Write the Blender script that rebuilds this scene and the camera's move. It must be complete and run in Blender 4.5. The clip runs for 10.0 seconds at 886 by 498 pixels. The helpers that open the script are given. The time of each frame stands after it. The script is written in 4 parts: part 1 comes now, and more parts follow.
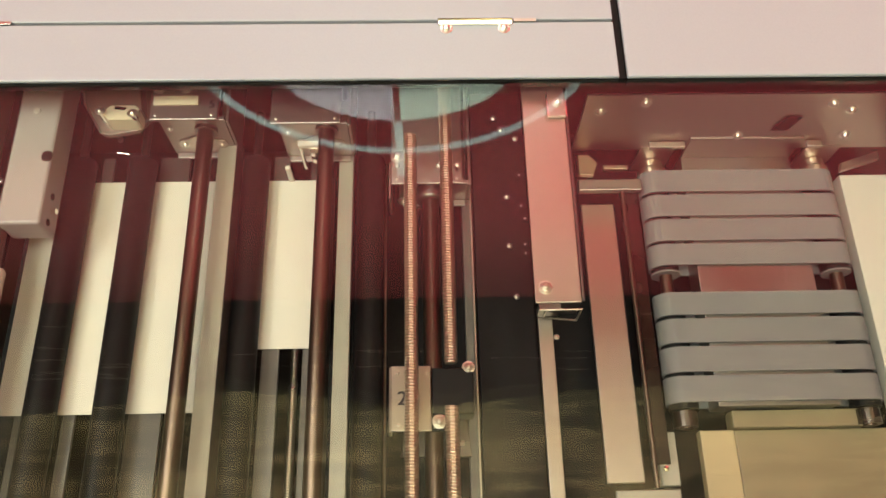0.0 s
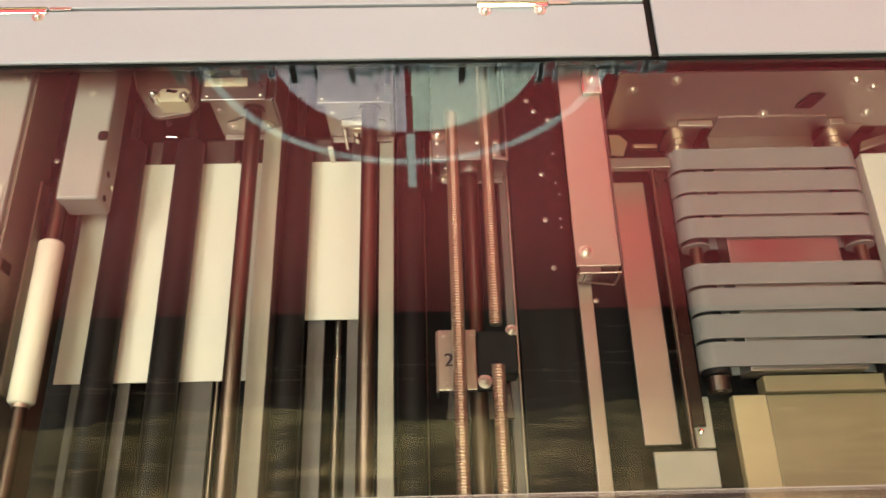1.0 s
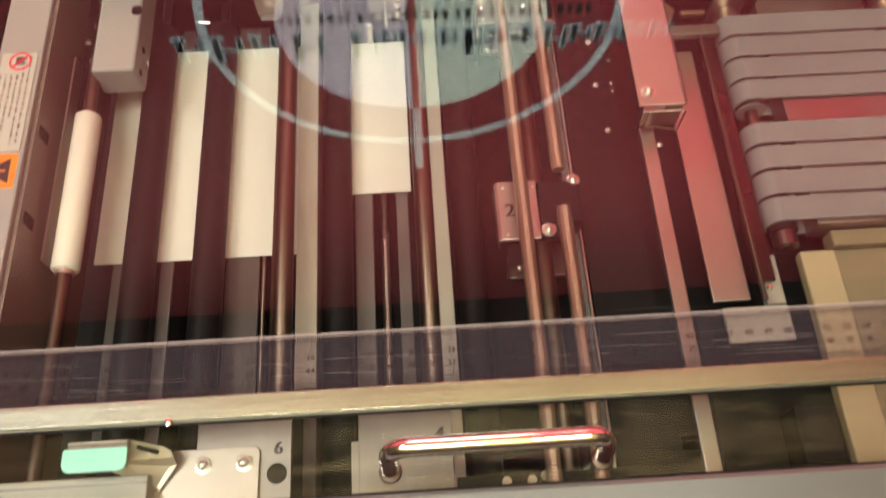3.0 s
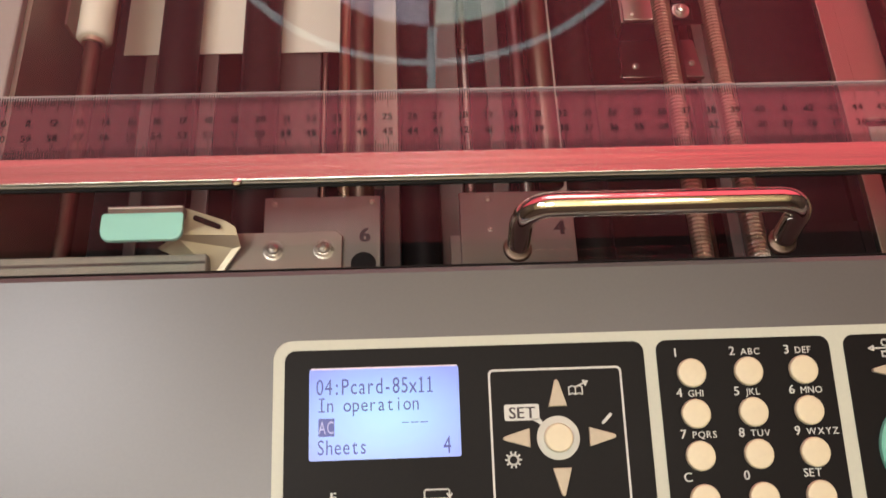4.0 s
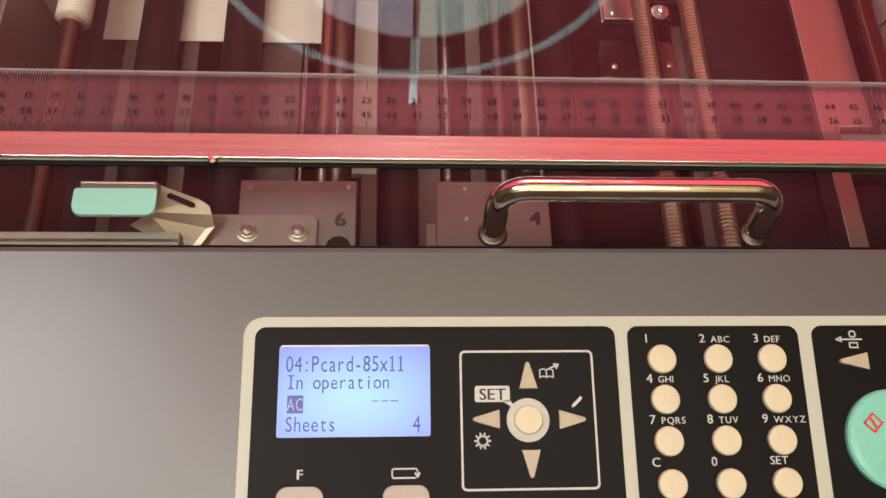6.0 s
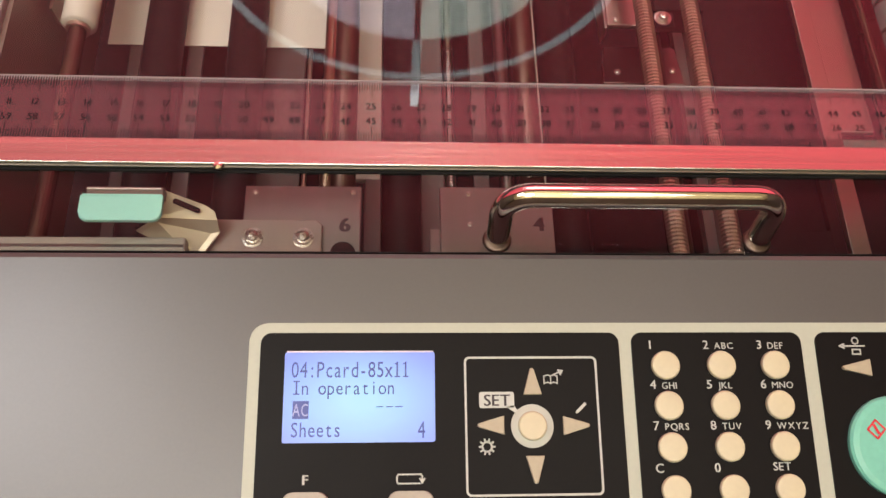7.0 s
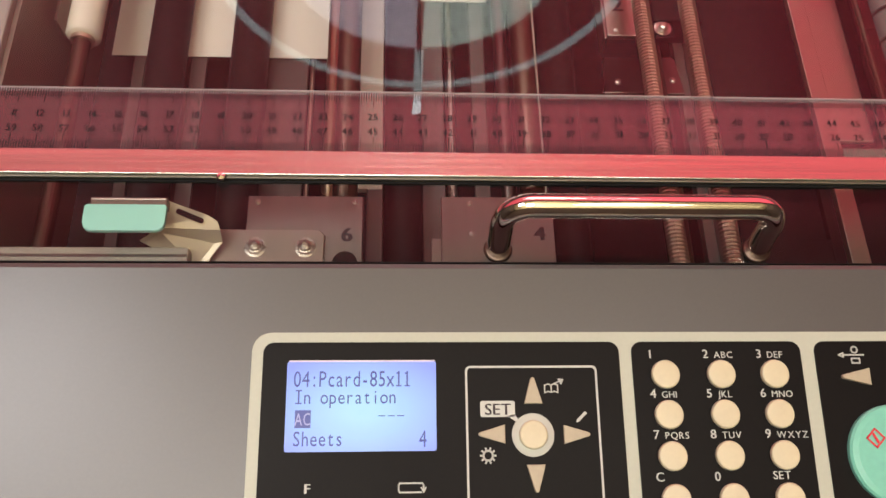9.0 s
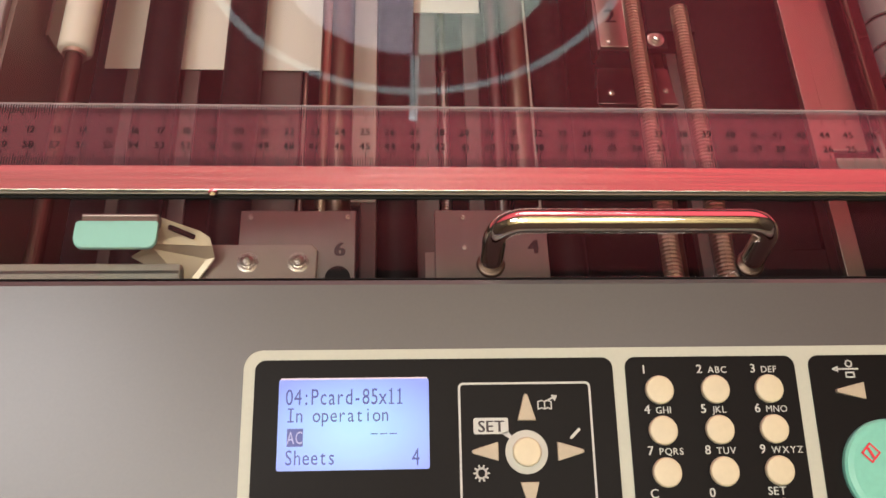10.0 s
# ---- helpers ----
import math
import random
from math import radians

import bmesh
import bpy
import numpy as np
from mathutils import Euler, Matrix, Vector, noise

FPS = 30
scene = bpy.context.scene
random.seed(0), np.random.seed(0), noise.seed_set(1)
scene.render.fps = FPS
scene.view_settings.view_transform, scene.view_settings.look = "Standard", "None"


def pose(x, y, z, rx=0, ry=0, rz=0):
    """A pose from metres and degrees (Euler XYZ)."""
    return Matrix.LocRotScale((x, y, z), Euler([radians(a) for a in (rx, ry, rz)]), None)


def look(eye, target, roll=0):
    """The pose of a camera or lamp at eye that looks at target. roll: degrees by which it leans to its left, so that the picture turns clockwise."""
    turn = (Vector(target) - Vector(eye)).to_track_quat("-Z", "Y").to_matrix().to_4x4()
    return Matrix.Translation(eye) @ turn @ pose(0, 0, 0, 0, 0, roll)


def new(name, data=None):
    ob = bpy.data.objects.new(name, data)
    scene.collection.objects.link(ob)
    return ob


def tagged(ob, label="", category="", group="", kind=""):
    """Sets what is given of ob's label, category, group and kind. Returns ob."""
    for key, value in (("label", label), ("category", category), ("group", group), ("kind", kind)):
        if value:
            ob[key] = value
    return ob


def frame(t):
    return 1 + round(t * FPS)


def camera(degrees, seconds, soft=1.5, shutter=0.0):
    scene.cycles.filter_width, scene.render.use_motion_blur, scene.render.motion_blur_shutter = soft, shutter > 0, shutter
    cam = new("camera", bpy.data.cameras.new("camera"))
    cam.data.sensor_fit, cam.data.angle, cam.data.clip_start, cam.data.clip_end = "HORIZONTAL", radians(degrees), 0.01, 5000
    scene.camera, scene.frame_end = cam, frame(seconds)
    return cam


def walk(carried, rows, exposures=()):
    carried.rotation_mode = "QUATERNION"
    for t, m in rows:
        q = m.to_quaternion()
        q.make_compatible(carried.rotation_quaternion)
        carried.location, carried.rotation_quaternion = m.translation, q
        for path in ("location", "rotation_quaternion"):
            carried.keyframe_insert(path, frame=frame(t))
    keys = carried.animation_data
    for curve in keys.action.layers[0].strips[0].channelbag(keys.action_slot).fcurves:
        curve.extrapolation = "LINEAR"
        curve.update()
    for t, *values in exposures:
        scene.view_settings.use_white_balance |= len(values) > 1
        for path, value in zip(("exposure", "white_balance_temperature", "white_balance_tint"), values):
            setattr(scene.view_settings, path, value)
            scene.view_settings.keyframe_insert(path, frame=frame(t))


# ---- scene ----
cam = camera(56.91, 10.0, shutter=0.35)
# seconds, place of the lens, turn about x, y, z
PATH = [
    (0, 0.1266, -0.0129, 0.4429, 23.31, -0.90, -1.19),
    (0.5, 0.1278, -0.0211, 0.4436, 23.48, -0.70, -1.16),
    (1, 0.0996, -0.0520, 0.4492, 24.81, -0.57, -1.45),
    (1.5, 0.0832, -0.0687, 0.4541, 25.11, -0.23, -2.03),
    (2, 0.0765, -0.0837, 0.4545, 25.76, 0.14, -2.54),
    (2.2, 0.0760, -0.0872, 0.4537, 26.02, 0.13, -2.69),
    (3.3, 0.0423, -0.1500, 0.3429, 25.23, 0.06, -3.58),
    (3.5, 0.0272, -0.1588, 0.3123, 24.53, -0.36, -3.50),
    (4, -0.0002, -0.1757, 0.2782, 22.93, -1.27, -2.14),
    (4.5, -0.0008, -0.1818, 0.2655, 23.00, -2.50, -1.56),
    (5, 0.0004, -0.1867, 0.2682, 23.33, -3.23, -1.20),
    (5.5, 0.0012, -0.1870, 0.2713, 23.87, -3.34, -1.34),
    (7, -0.0008, -0.1857, 0.2751, 24.13, -3.34, -1.19),
    (7.5, 0.0001, -0.1860, 0.2758, 24.27, -3.31, -1.20),
    (8, -0.0005, -0.1863, 0.2772, 24.30, -3.21, -1.08),
    (8.5, -0.0006, -0.1865, 0.2784, 24.51, -3.18, -1.14),
    (9, -0.0005, -0.1858, 0.2774, 24.65, -3.16, -1.18),
    (9.5, -0.0002, -0.1838, 0.2772, 24.59, -3.21, -1.22),
    (10, 0.0015, -0.1819, 0.2781, 25.01, -3.15, -1.55),
]
EXPOSURES = [(0.0, 0.02, 6200, -6), (2.2, 0.02, 6200, -6), (3.5, -0.36, 6050, 8), (4.0, -0.64, 6000, 13), (10.0, -0.64, 6000, 13)]
walk(cam, [(row[0], pose(*row[1:])) for row in PATH], EXPOSURES)

# ---------- world and lights ----------
world = bpy.data.worlds.new("room_air")
scene.world = world
world.use_nodes = True
world.node_tree.nodes["Background"].inputs[0].default_value = (0.9, 0.75, 0.6, 1)
world.node_tree.nodes["Background"].inputs[1].default_value = 0.02


def area_lamp(name, eye, target, size, watts, colour):
    data = bpy.data.lights.new(name, "AREA")
    data.shape, data.size, data.energy, data.color = "DISK", size, watts, colour
    ob = new(name, data)
    ob.matrix_world = look(eye, target)
    return ob


LAMP = (1.0, 0.97, 0.90)
area_lamp("ceiling_lamp_middle", (-0.30, -1.00, 2.95), (-0.1, 0.0, 0.0), 1.0, 43, LAMP)
area_lamp("ceiling_lamp_left", (-1.38, -0.24, 2.95), (-0.1, 0.0, 0.0), 1.1, 72, (1.0, 0.94, 0.85))
# Weak added fill from the right, with no known fitting.
area_lamp("fill_lamp_right", (0.9, -0.60, 2.95), (0.2, 0.1, 0.0), 0.7, 14, LAMP)
# Added lamp at mid height, unseen, that brightens the ceiling from below.
area_lamp("ceiling_fill", (0.0, -1.5, 1.5), (0.0, -0.9, 3.0), 1.0, 310, (1.0, 0.88, 0.60))


# ---------- materials ----------
def material(name, colour, rough=0.5, metal=0.0, vary=0.12, grain=60.0, bump=0.0, stretch=(1, 1, 1), stain=6.0, spec=0.5, rough_vary=0.1):
    m = bpy.data.materials.new(name)
    m.use_nodes = True
    nt = m.node_tree
    b = nt.nodes["Principled BSDF"]
    tc = nt.nodes.new("ShaderNodeTexCoord")
    mp = nt.nodes.new("ShaderNodeMapping")
    mp.inputs["Scale"].default_value = stretch
    nt.links.new(tc.outputs["Object"], mp.inputs["Vector"])
    fine = nt.nodes.new("ShaderNodeTexNoise")
    fine.inputs["Scale"].default_value = grain
    fine.inputs["Detail"].default_value = 4
    big = nt.nodes.new("ShaderNodeTexNoise")
    big.inputs["Scale"].default_value = stain
    big.inputs["Detail"].default_value = 3
    nt.links.new(mp.outputs[0], fine.inputs["Vector"])
    nt.links.new(tc.outputs["Object"], big.inputs["Vector"])
    add = nt.nodes.new("ShaderNodeMath")
    add.operation = "ADD"
    nt.links.new(fine.outputs["Fac"], add.inputs[0])
    nt.links.new(big.outputs["Fac"], add.inputs[1])
    ramp = nt.nodes.new("ShaderNodeMapRange")
    ramp.inputs["From Min"].default_value, ramp.inputs["From Max"].default_value = 0.7, 1.3
    ramp.inputs["To Min"].default_value, ramp.inputs["To Max"].default_value = 1 - vary, 1 + vary
    nt.links.new(add.outputs[0], ramp.inputs["Value"])
    mul = nt.nodes.new("ShaderNodeMix")
    mul.data_type, mul.blend_type = "RGBA", "MULTIPLY"
    mul.inputs["Factor"].default_value = 1
    mul.inputs["A"].default_value = (*colour, 1)
    nt.links.new(ramp.outputs[0], mul.inputs["B"])
    nt.links.new(mul.outputs["Result"], b.inputs["Base Color"])
    rr = nt.nodes.new("ShaderNodeMapRange")
    rr.inputs["From Min"].default_value, rr.inputs["From Max"].default_value = 0.3, 0.7
    rr.inputs["To Min"].default_value, rr.inputs["To Max"].default_value = max(0.02, rough - rough_vary), min(1, rough + rough_vary)
    nt.links.new(big.outputs["Fac"], rr.inputs["Value"])
    nt.links.new(rr.outputs[0], b.inputs["Roughness"])
    b.inputs["Metallic"].default_value = metal
    b.inputs["Specular IOR Level"].default_value = spec
    if bump:
        bp = nt.nodes.new("ShaderNodeBump")
        bp.inputs["Strength"].default_value = bump
        bp.inputs["Distance"].default_value = 0.001
        nt.links.new(fine.outputs["Fac"], bp.inputs["Height"])
        nt.links.new(bp.outputs[0], b.inputs["Normal"])
    return m


def glowing(name, colour, strength, cloth=0.5):
    m = bpy.data.materials.new(name)
    m.use_nodes = True
    nt = m.node_tree
    b = nt.nodes["Principled BSDF"]
    b.inputs["Base Color"].default_value = (*[c * cloth for c in colour], 1)
    b.inputs["Roughness"].default_value = 0.7
    n = nt.nodes.new("ShaderNodeTexNoise")
    n.inputs["Scale"].default_value = 1.3
    r = nt.nodes.new("ShaderNodeMapRange")
    r.inputs["To Min"].default_value, r.inputs["To Max"].default_value = strength * 0.85, strength * 1.15
    nt.links.new(n.outputs["Fac"], r.inputs["Value"])
    b.inputs["Emission Color"].default_value = (*colour, 1)
    nt.links.new(r.outputs[0], b.inputs["Emission Strength"])
    return m


def clear_sheet(name, tint, ior, haze=0.0, haze_colour=(0.8, 0.8, 0.8), rough=0.0):
    m = bpy.data.materials.new(name)
    m.use_nodes = True
    nt = m.node_tree
    out = nt.nodes["Material Output"]
    nt.nodes.remove(nt.nodes["Principled BSDF"])
    tr = nt.nodes.new("ShaderNodeBsdfTransparent")
    tr.inputs[0].default_value = (*tint, 1)
    gl = nt.nodes.new("ShaderNodeBsdfGlossy")
    gl.inputs["Roughness"].default_value = rough
    lw = nt.nodes.new("ShaderNodeLayerWeight")
    lw.inputs["Blend"].default_value = 0.5
    pw = nt.nodes.new("ShaderNodeMath")
    pw.operation = "POWER"
    pw.inputs[1].default_value = 5
    nt.links.new(lw.outputs["Facing"], pw.inputs[0])
    fr = nt.nodes.new("ShaderNodeMath")
    fr.operation = "MULTIPLY_ADD"
    f0 = ((ior - 1) / (ior + 1)) ** 2
    fr.inputs[1].default_value, fr.inputs[2].default_value = 1 - f0, f0
    nt.links.new(pw.outputs[0], fr.inputs[0])
    body = tr.outputs[0]
    if haze:
        df = nt.nodes.new("ShaderNodeBsdfDiffuse")
        df.inputs[0].default_value = (*haze_colour, 1)
        noise_tex = nt.nodes.new("ShaderNodeTexNoise")
        noise_tex.inputs["Scale"].default_value = 12
        rg = nt.nodes.new("ShaderNodeMapRange")
        rg.inputs["To Min"].default_value, rg.inputs["To Max"].default_value = haze * 0.6, haze * 1.4
        nt.links.new(noise_tex.outputs["Fac"], rg.inputs["Value"])
        mh = nt.nodes.new("ShaderNodeMixShader")
        nt.links.new(rg.outputs[0], mh.inputs[0])
        nt.links.new(tr.outputs[0], mh.inputs[1])
        nt.links.new(df.outputs[0], mh.inputs[2])
        body = mh.outputs[0]
    mx = nt.nodes.new("ShaderNodeMixShader")
    nt.links.new(fr.outputs[0], mx.inputs[0])
    nt.links.new(body, mx.inputs[1])
    nt.links.new(gl.outputs[0], mx.inputs[2])
    nt.links.new(mx.outputs[0], out.inputs["Surface"])
    return m


GREY_PAINT = material("grey_paint", (0.088, 0.084, 0.083), 0.33, 0, 0.04, 900, 0.006, stain=3, spec=0.75, rough_vary=0.04)
LILAC_PAINT = material("pale_paint", (0.350, 0.370, 0.425), 0.35, 0, 0.03, 900, 0.03, stain=2, spec=0.4)
FRAME_GREY = material("frame_grey_paint", (0.36, 0.35, 0.33), 0.4, 0, 0.05, 500, 0.04)
BEZEL = material("cream_bezel_plastic", (0.51, 0.545, 0.45), 0.42, 0, 0.03, 700, 0.02)
PANEL_BLACK = material("dark_membrane", (0.0065, 0.0055, 0.0056), 0.45, 0, 0.12, 800, 0.03, spec=0.13)
BUTTON = material("cream_button_plastic", (0.66, 0.61, 0.42), 0.35, 0, 0.03, 600, 0.01)
PRINT = material("pale_print", (0.58, 0.61, 0.57), 0.5, 0, 0.03)
GREEN_TAB = material("pale_mint_plastic", (0.34, 0.74, 0.64), 0.25, 0, 0.04, 500, 0.02)
GREEN = material("mint_green_plastic", (0.22, 0.62, 0.49), 0.28, 0, 0.05, 500, 0.02)
RED_PRINT = material("red_print", (0.75, 0.03, 0.05), 0.4, 0, 0.05)
INK = material("dark_ink", (0.03, 0.02, 0.025), 0.5, 0, 0.1)
CHROME = material("chrome", (0.90, 0.87, 0.80), 0.06, 1, 0.02, 200, 0.0, rough_vary=0.01)
ALU = material("brushed_aluminium", (0.78, 0.77, 0.68), 0.22, 1, 0.09, 400, 0.06, (0.03, 1, 1), 4, rough_vary=0.02)
STEEL = material("satin_steel", (0.33, 0.31, 0.29), 0.38, 1, 0.08, 300, 0.04, (1, 0.08, 1), 12)
GALV = material("galvanised_steel", (0.48, 0.435, 0.385), 0.36, 1, 0.05, 160, 0.02, stain=9, rough_vary=0.05)
DARK_STEEL = material("dark_steel", (0.20, 0.18, 0.165), 0.34, 1, 0.12, 300, 0.04, (1, 0.05, 1), 15)
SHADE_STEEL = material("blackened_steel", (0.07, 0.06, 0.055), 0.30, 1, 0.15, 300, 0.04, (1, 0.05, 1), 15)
EDGE_STEEL = material("dull_edge_steel", (0.22, 0.21, 0.17), 0.5, 1, 0.2, 90, 0.03, (0.1, 1, 1), 30)
ROD_STEEL = material("polished_rod_steel", (0.150, 0.108, 0.084), 0.40, 1, 0.03, 300, 0.02, stain=4, rough_vary=0.03)
BRASS = material("bronze_screw_metal", (0.66, 0.56, 0.45), 0.40, 1, 0.10, 300, 0.02)
BLACK = material("black_coated_metal", (0.007, 0.006, 0.006), 0.6, 0, 0.25, 200, 0.05, stain=10, spec=0.2)
BLACK_RUBBER = material("black_rubber", (0.010, 0.009, 0.009), 0.50, 0, 0.2, 500, 0.06, spec=0.14)
BELT = material("grey_belt_rubber", (0.190, 0.190, 0.185), 0.62, 0, 0.08, 500, 0.10, (0.2, 1, 1), 15)
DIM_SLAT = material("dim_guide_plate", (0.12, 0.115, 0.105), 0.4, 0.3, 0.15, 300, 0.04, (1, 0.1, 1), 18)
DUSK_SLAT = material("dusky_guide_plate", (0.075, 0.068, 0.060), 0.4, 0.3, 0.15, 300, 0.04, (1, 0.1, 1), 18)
BRONZE = material("bronze_rod_metal", (0.34, 0.255, 0.18), 0.32, 1, 0.06, 300, 0.02, (1, 0.1, 1), 9)
UMBER = material("brown_grey_paint", (0.20, 0.165, 0.135), 0.4, 0.1, 0.08, 300, 0.03)
ZINC = material("yellow_zinc_metal", (0.64, 0.58, 0.43), 0.42, 0.5, 0.10, 120, 0.03, stain=40, rough_vary=0.08)
IVORY = material("ivory_roller_plastic", (0.80, 0.76, 0.64), 0.45, 0, 0.04, 300, 0.03)
PAPER = material("uncoated_paper", (0.70, 0.69, 0.60), 0.8, 0, 0.02, 500, 0.05)
CREAM = material("cream_piece", (0.72, 0.66, 0.48), 0.4, 0, 0.06, 300, 0.03)
PALE_TAN = material("pale_tan_plastic", (0.40, 0.33, 0.19), 0.45, 0, 0.06, 300, 0.04)
TAN = material("tan_tray_plastic", (0.22, 0.18, 0.105), 0.45, 0, 0.06, 300, 0.04)
WHITE_PLATE = material("white_plate", (0.60, 0.58, 0.51), 0.45, 0, 0.05, 300, 0.03)
LABEL_WHITE = material("label_paper", (0.52, 0.50, 0.44), 0.5, 0, 0.03)
ORANGE = material("orange_label", (0.85, 0.25, 0.02), 0.5, 0, 0.04)
GLASS = clear_sheet("tinted_cover_acrylic", (0.93, 0.92, 0.91), 1.50)
RULER_INK = material("ruler_ink", (0.035, 0.020, 0.024), 0.9, 0, 0.1, spec=0.10)
RULER_CLEAR = clear_sheet("clear_ruler_acrylic", (0.95, 0.92, 0.93), 1.86, 0.020, (0.72, 0.64, 0.80))
EDGE = material("frosted_acrylic_edge", (0.45, 0.41, 0.41), 0.35, 0, 0.05)
# The glow stands in for the light on the red wall.
WALL_RED = glowing("glowing_red_fabric", (0.90, 0.095, 0.125), 1.40, 0.12)
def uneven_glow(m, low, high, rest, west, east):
    """Puts the wall's light falloff into its emission: weaker upwards and towards the west."""
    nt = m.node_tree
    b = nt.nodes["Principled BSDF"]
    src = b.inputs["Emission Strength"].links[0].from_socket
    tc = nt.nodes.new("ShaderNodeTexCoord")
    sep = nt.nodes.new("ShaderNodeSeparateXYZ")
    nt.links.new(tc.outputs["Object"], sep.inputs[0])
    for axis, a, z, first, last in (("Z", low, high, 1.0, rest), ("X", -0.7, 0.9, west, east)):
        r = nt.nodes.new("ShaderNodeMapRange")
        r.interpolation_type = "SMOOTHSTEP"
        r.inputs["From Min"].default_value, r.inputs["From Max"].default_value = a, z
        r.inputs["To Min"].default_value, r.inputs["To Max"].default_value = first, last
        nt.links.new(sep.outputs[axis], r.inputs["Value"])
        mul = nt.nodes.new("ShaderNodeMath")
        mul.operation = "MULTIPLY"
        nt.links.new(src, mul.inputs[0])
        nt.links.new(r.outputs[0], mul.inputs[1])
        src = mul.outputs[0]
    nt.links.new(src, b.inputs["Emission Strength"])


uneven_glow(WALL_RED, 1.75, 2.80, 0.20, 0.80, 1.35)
DISC_LILAC = glowing("backlit_lilac_fabric", (1.0, 0.82, 0.93), 3.3)
DISC_MINT = glowing("backlit_mint_fabric", (0.92, 1.0, 0.86), 3.6)
RING_BLUE = glowing("backlit_pale_blue_fabric", (0.92, 0.96, 0.98), 2.7)
RIM_BLUE = glowing("backlit_grey_blue_fabric", (0.80, 0.90, 0.95), 2.2)
LIGHT_STREAK = material("grey_light_streak", (0.22, 0.21, 0.19), 0.8, 0, 0.4, 30)
SCREW_STEEL = material("zinc_screw_metal", (0.74, 0.71, 0.64), 0.30, 1, 0.06, 300)
ARROW = material("dull_arrow_plastic", (0.47, 0.42, 0.30), 0.4, 0, 0.05, 600, 0.01)
PILL = material("dull_key_plastic", (0.42, 0.385, 0.32), 0.4, 0, 0.05, 600, 0.01)
TRAY_GREY = material("grey_beige_plate", (0.36, 0.35, 0.29), 0.4, 0.2, 0.08, 300, 0.03)
PALE_CHANNEL = material("pale_channel_plate", (0.42, 0.43, 0.36), 0.4, 0.1, 0.10, 300, 0.03, (1, 0.1, 1), 14)
SIGN_BLACK = material("sign_black_print", (0.02, 0.015, 0.015), 0.8)
CEILING = material("uneven_brown_ceiling", (0.42, 0.36, 0.22), 0.8, 0, 0.70, 9.0, 0.0, (0.25, 2.3, 1), 2.6)
for node in CEILING.node_tree.nodes:
    if node.type == "MAP_RANGE" and node.inputs["To Max"].default_value > 1.4:
        node.inputs["From Min"].default_value, node.inputs["From Max"].default_value = 0.86, 1.16
    if node.type == "TEX_NOISE":
        node.inputs["Distortion"].default_value = 0.9
        node.inputs["Detail"].default_value = 7
ROOM_DARK = material("dark_room_wall", (0.10, 0.08, 0.065), 0.8, 0, 0.2, 3)
CARPET = material("dark_carpet", (0.05, 0.045, 0.045), 0.95, 0, 0.3, 300, 0.2)


# ---------- building blocks ----------
def part(name, bm, mat, parent=None, label="", smooth=False):
    me = bpy.data.meshes.new(name)
    if smooth:
        for f in bm.faces:
            f.smooth = True
    bm.normal_update()
    bm.to_mesh(me)
    bm.free()
    me.materials.append(mat)
    ob = new(name, me)
    if parent is not None:
        ob.parent = parent
    if label:
        ob["label"] = label
    return ob


def thing(name, label, category, at=(0, 0, 0), group="", kind=""):
    ob = new(name)
    ob.location = at
    ob.empty_display_size = 0.01
    return tagged(ob, label, category, group, kind)


def box(x0, x1, y0, y1, z0, z1, bevel=0.0, seg=2):
    bm = bmesh.new()
    bmesh.ops.create_cube(bm, size=1)
    for v in bm.verts:
        v.co = Vector(((x0 + x1) / 2 + v.co.x * (x1 - x0), (y0 + y1) / 2 + v.co.y * (y1 - y0), (z0 + z1) / 2 + v.co.z * (z1 - z0)))
    if bevel:
        bmesh.ops.bevel(bm, geom=bm.edges[:], offset=bevel, segments=seg, profile=0.5, affect="EDGES")
    return bm


def add_box(bm, x0, x1, y0, y1, z0, z1):
    vs = [bm.verts.new((x, y, z)) for z in (z0, z1) for x, y in ((x0, y0), (x1, y0), (x1, y1), (x0, y1))]
    for f in ((3, 2, 1, 0), (4, 5, 6, 7), (0, 1, 5, 4), (1, 2, 6, 5), (2, 3, 7, 6), (3, 0, 4, 7)):
        bm.faces.new([vs[i] for i in f])


def outline_prism(bm, pts, z0, z1, bevel=0.0):
    lo = [bm.verts.new((x, y, z0)) for x, y in pts]
    hi = [bm.verts.new((x, y, z1)) for x, y in pts]
    n = len(pts)
    top = bm.faces.new(hi)
    bm.faces.new(lo[::-1])
    for i in range(n):
        bm.faces.new((lo[i], lo[(i + 1) % n], hi[(i + 1) % n], hi[i]))
    if bevel:
        bmesh.ops.bevel(bm, geom=list(top.edges), offset=bevel, segments=2, profile=0.5, affect="EDGES")
    return bm


def round_rect(x0, x1, y0, y1, r, steps=6, radii=None):
    pts = []
    rs = radii or (r, r, r, r)
    for (cx, cy, a), q in zip(((x1, y0, -90), (x1, y1, 0), (x0, y1, 90), (x0, y0, 180)), rs):
        ox = cx - q if cx == x1 else cx + q
        oy = cy - q if cy == y1 else cy + q
        for i in range(steps + 1):
            t = radians(a + 90 * i / steps)
            pts.append((ox + q * math.cos(t), oy + q * math.sin(t)))
    return pts


def slab(pts, z0, z1, bevel=0.0):
    return outline_prism(bmesh.new(), pts, z0, z1, bevel)


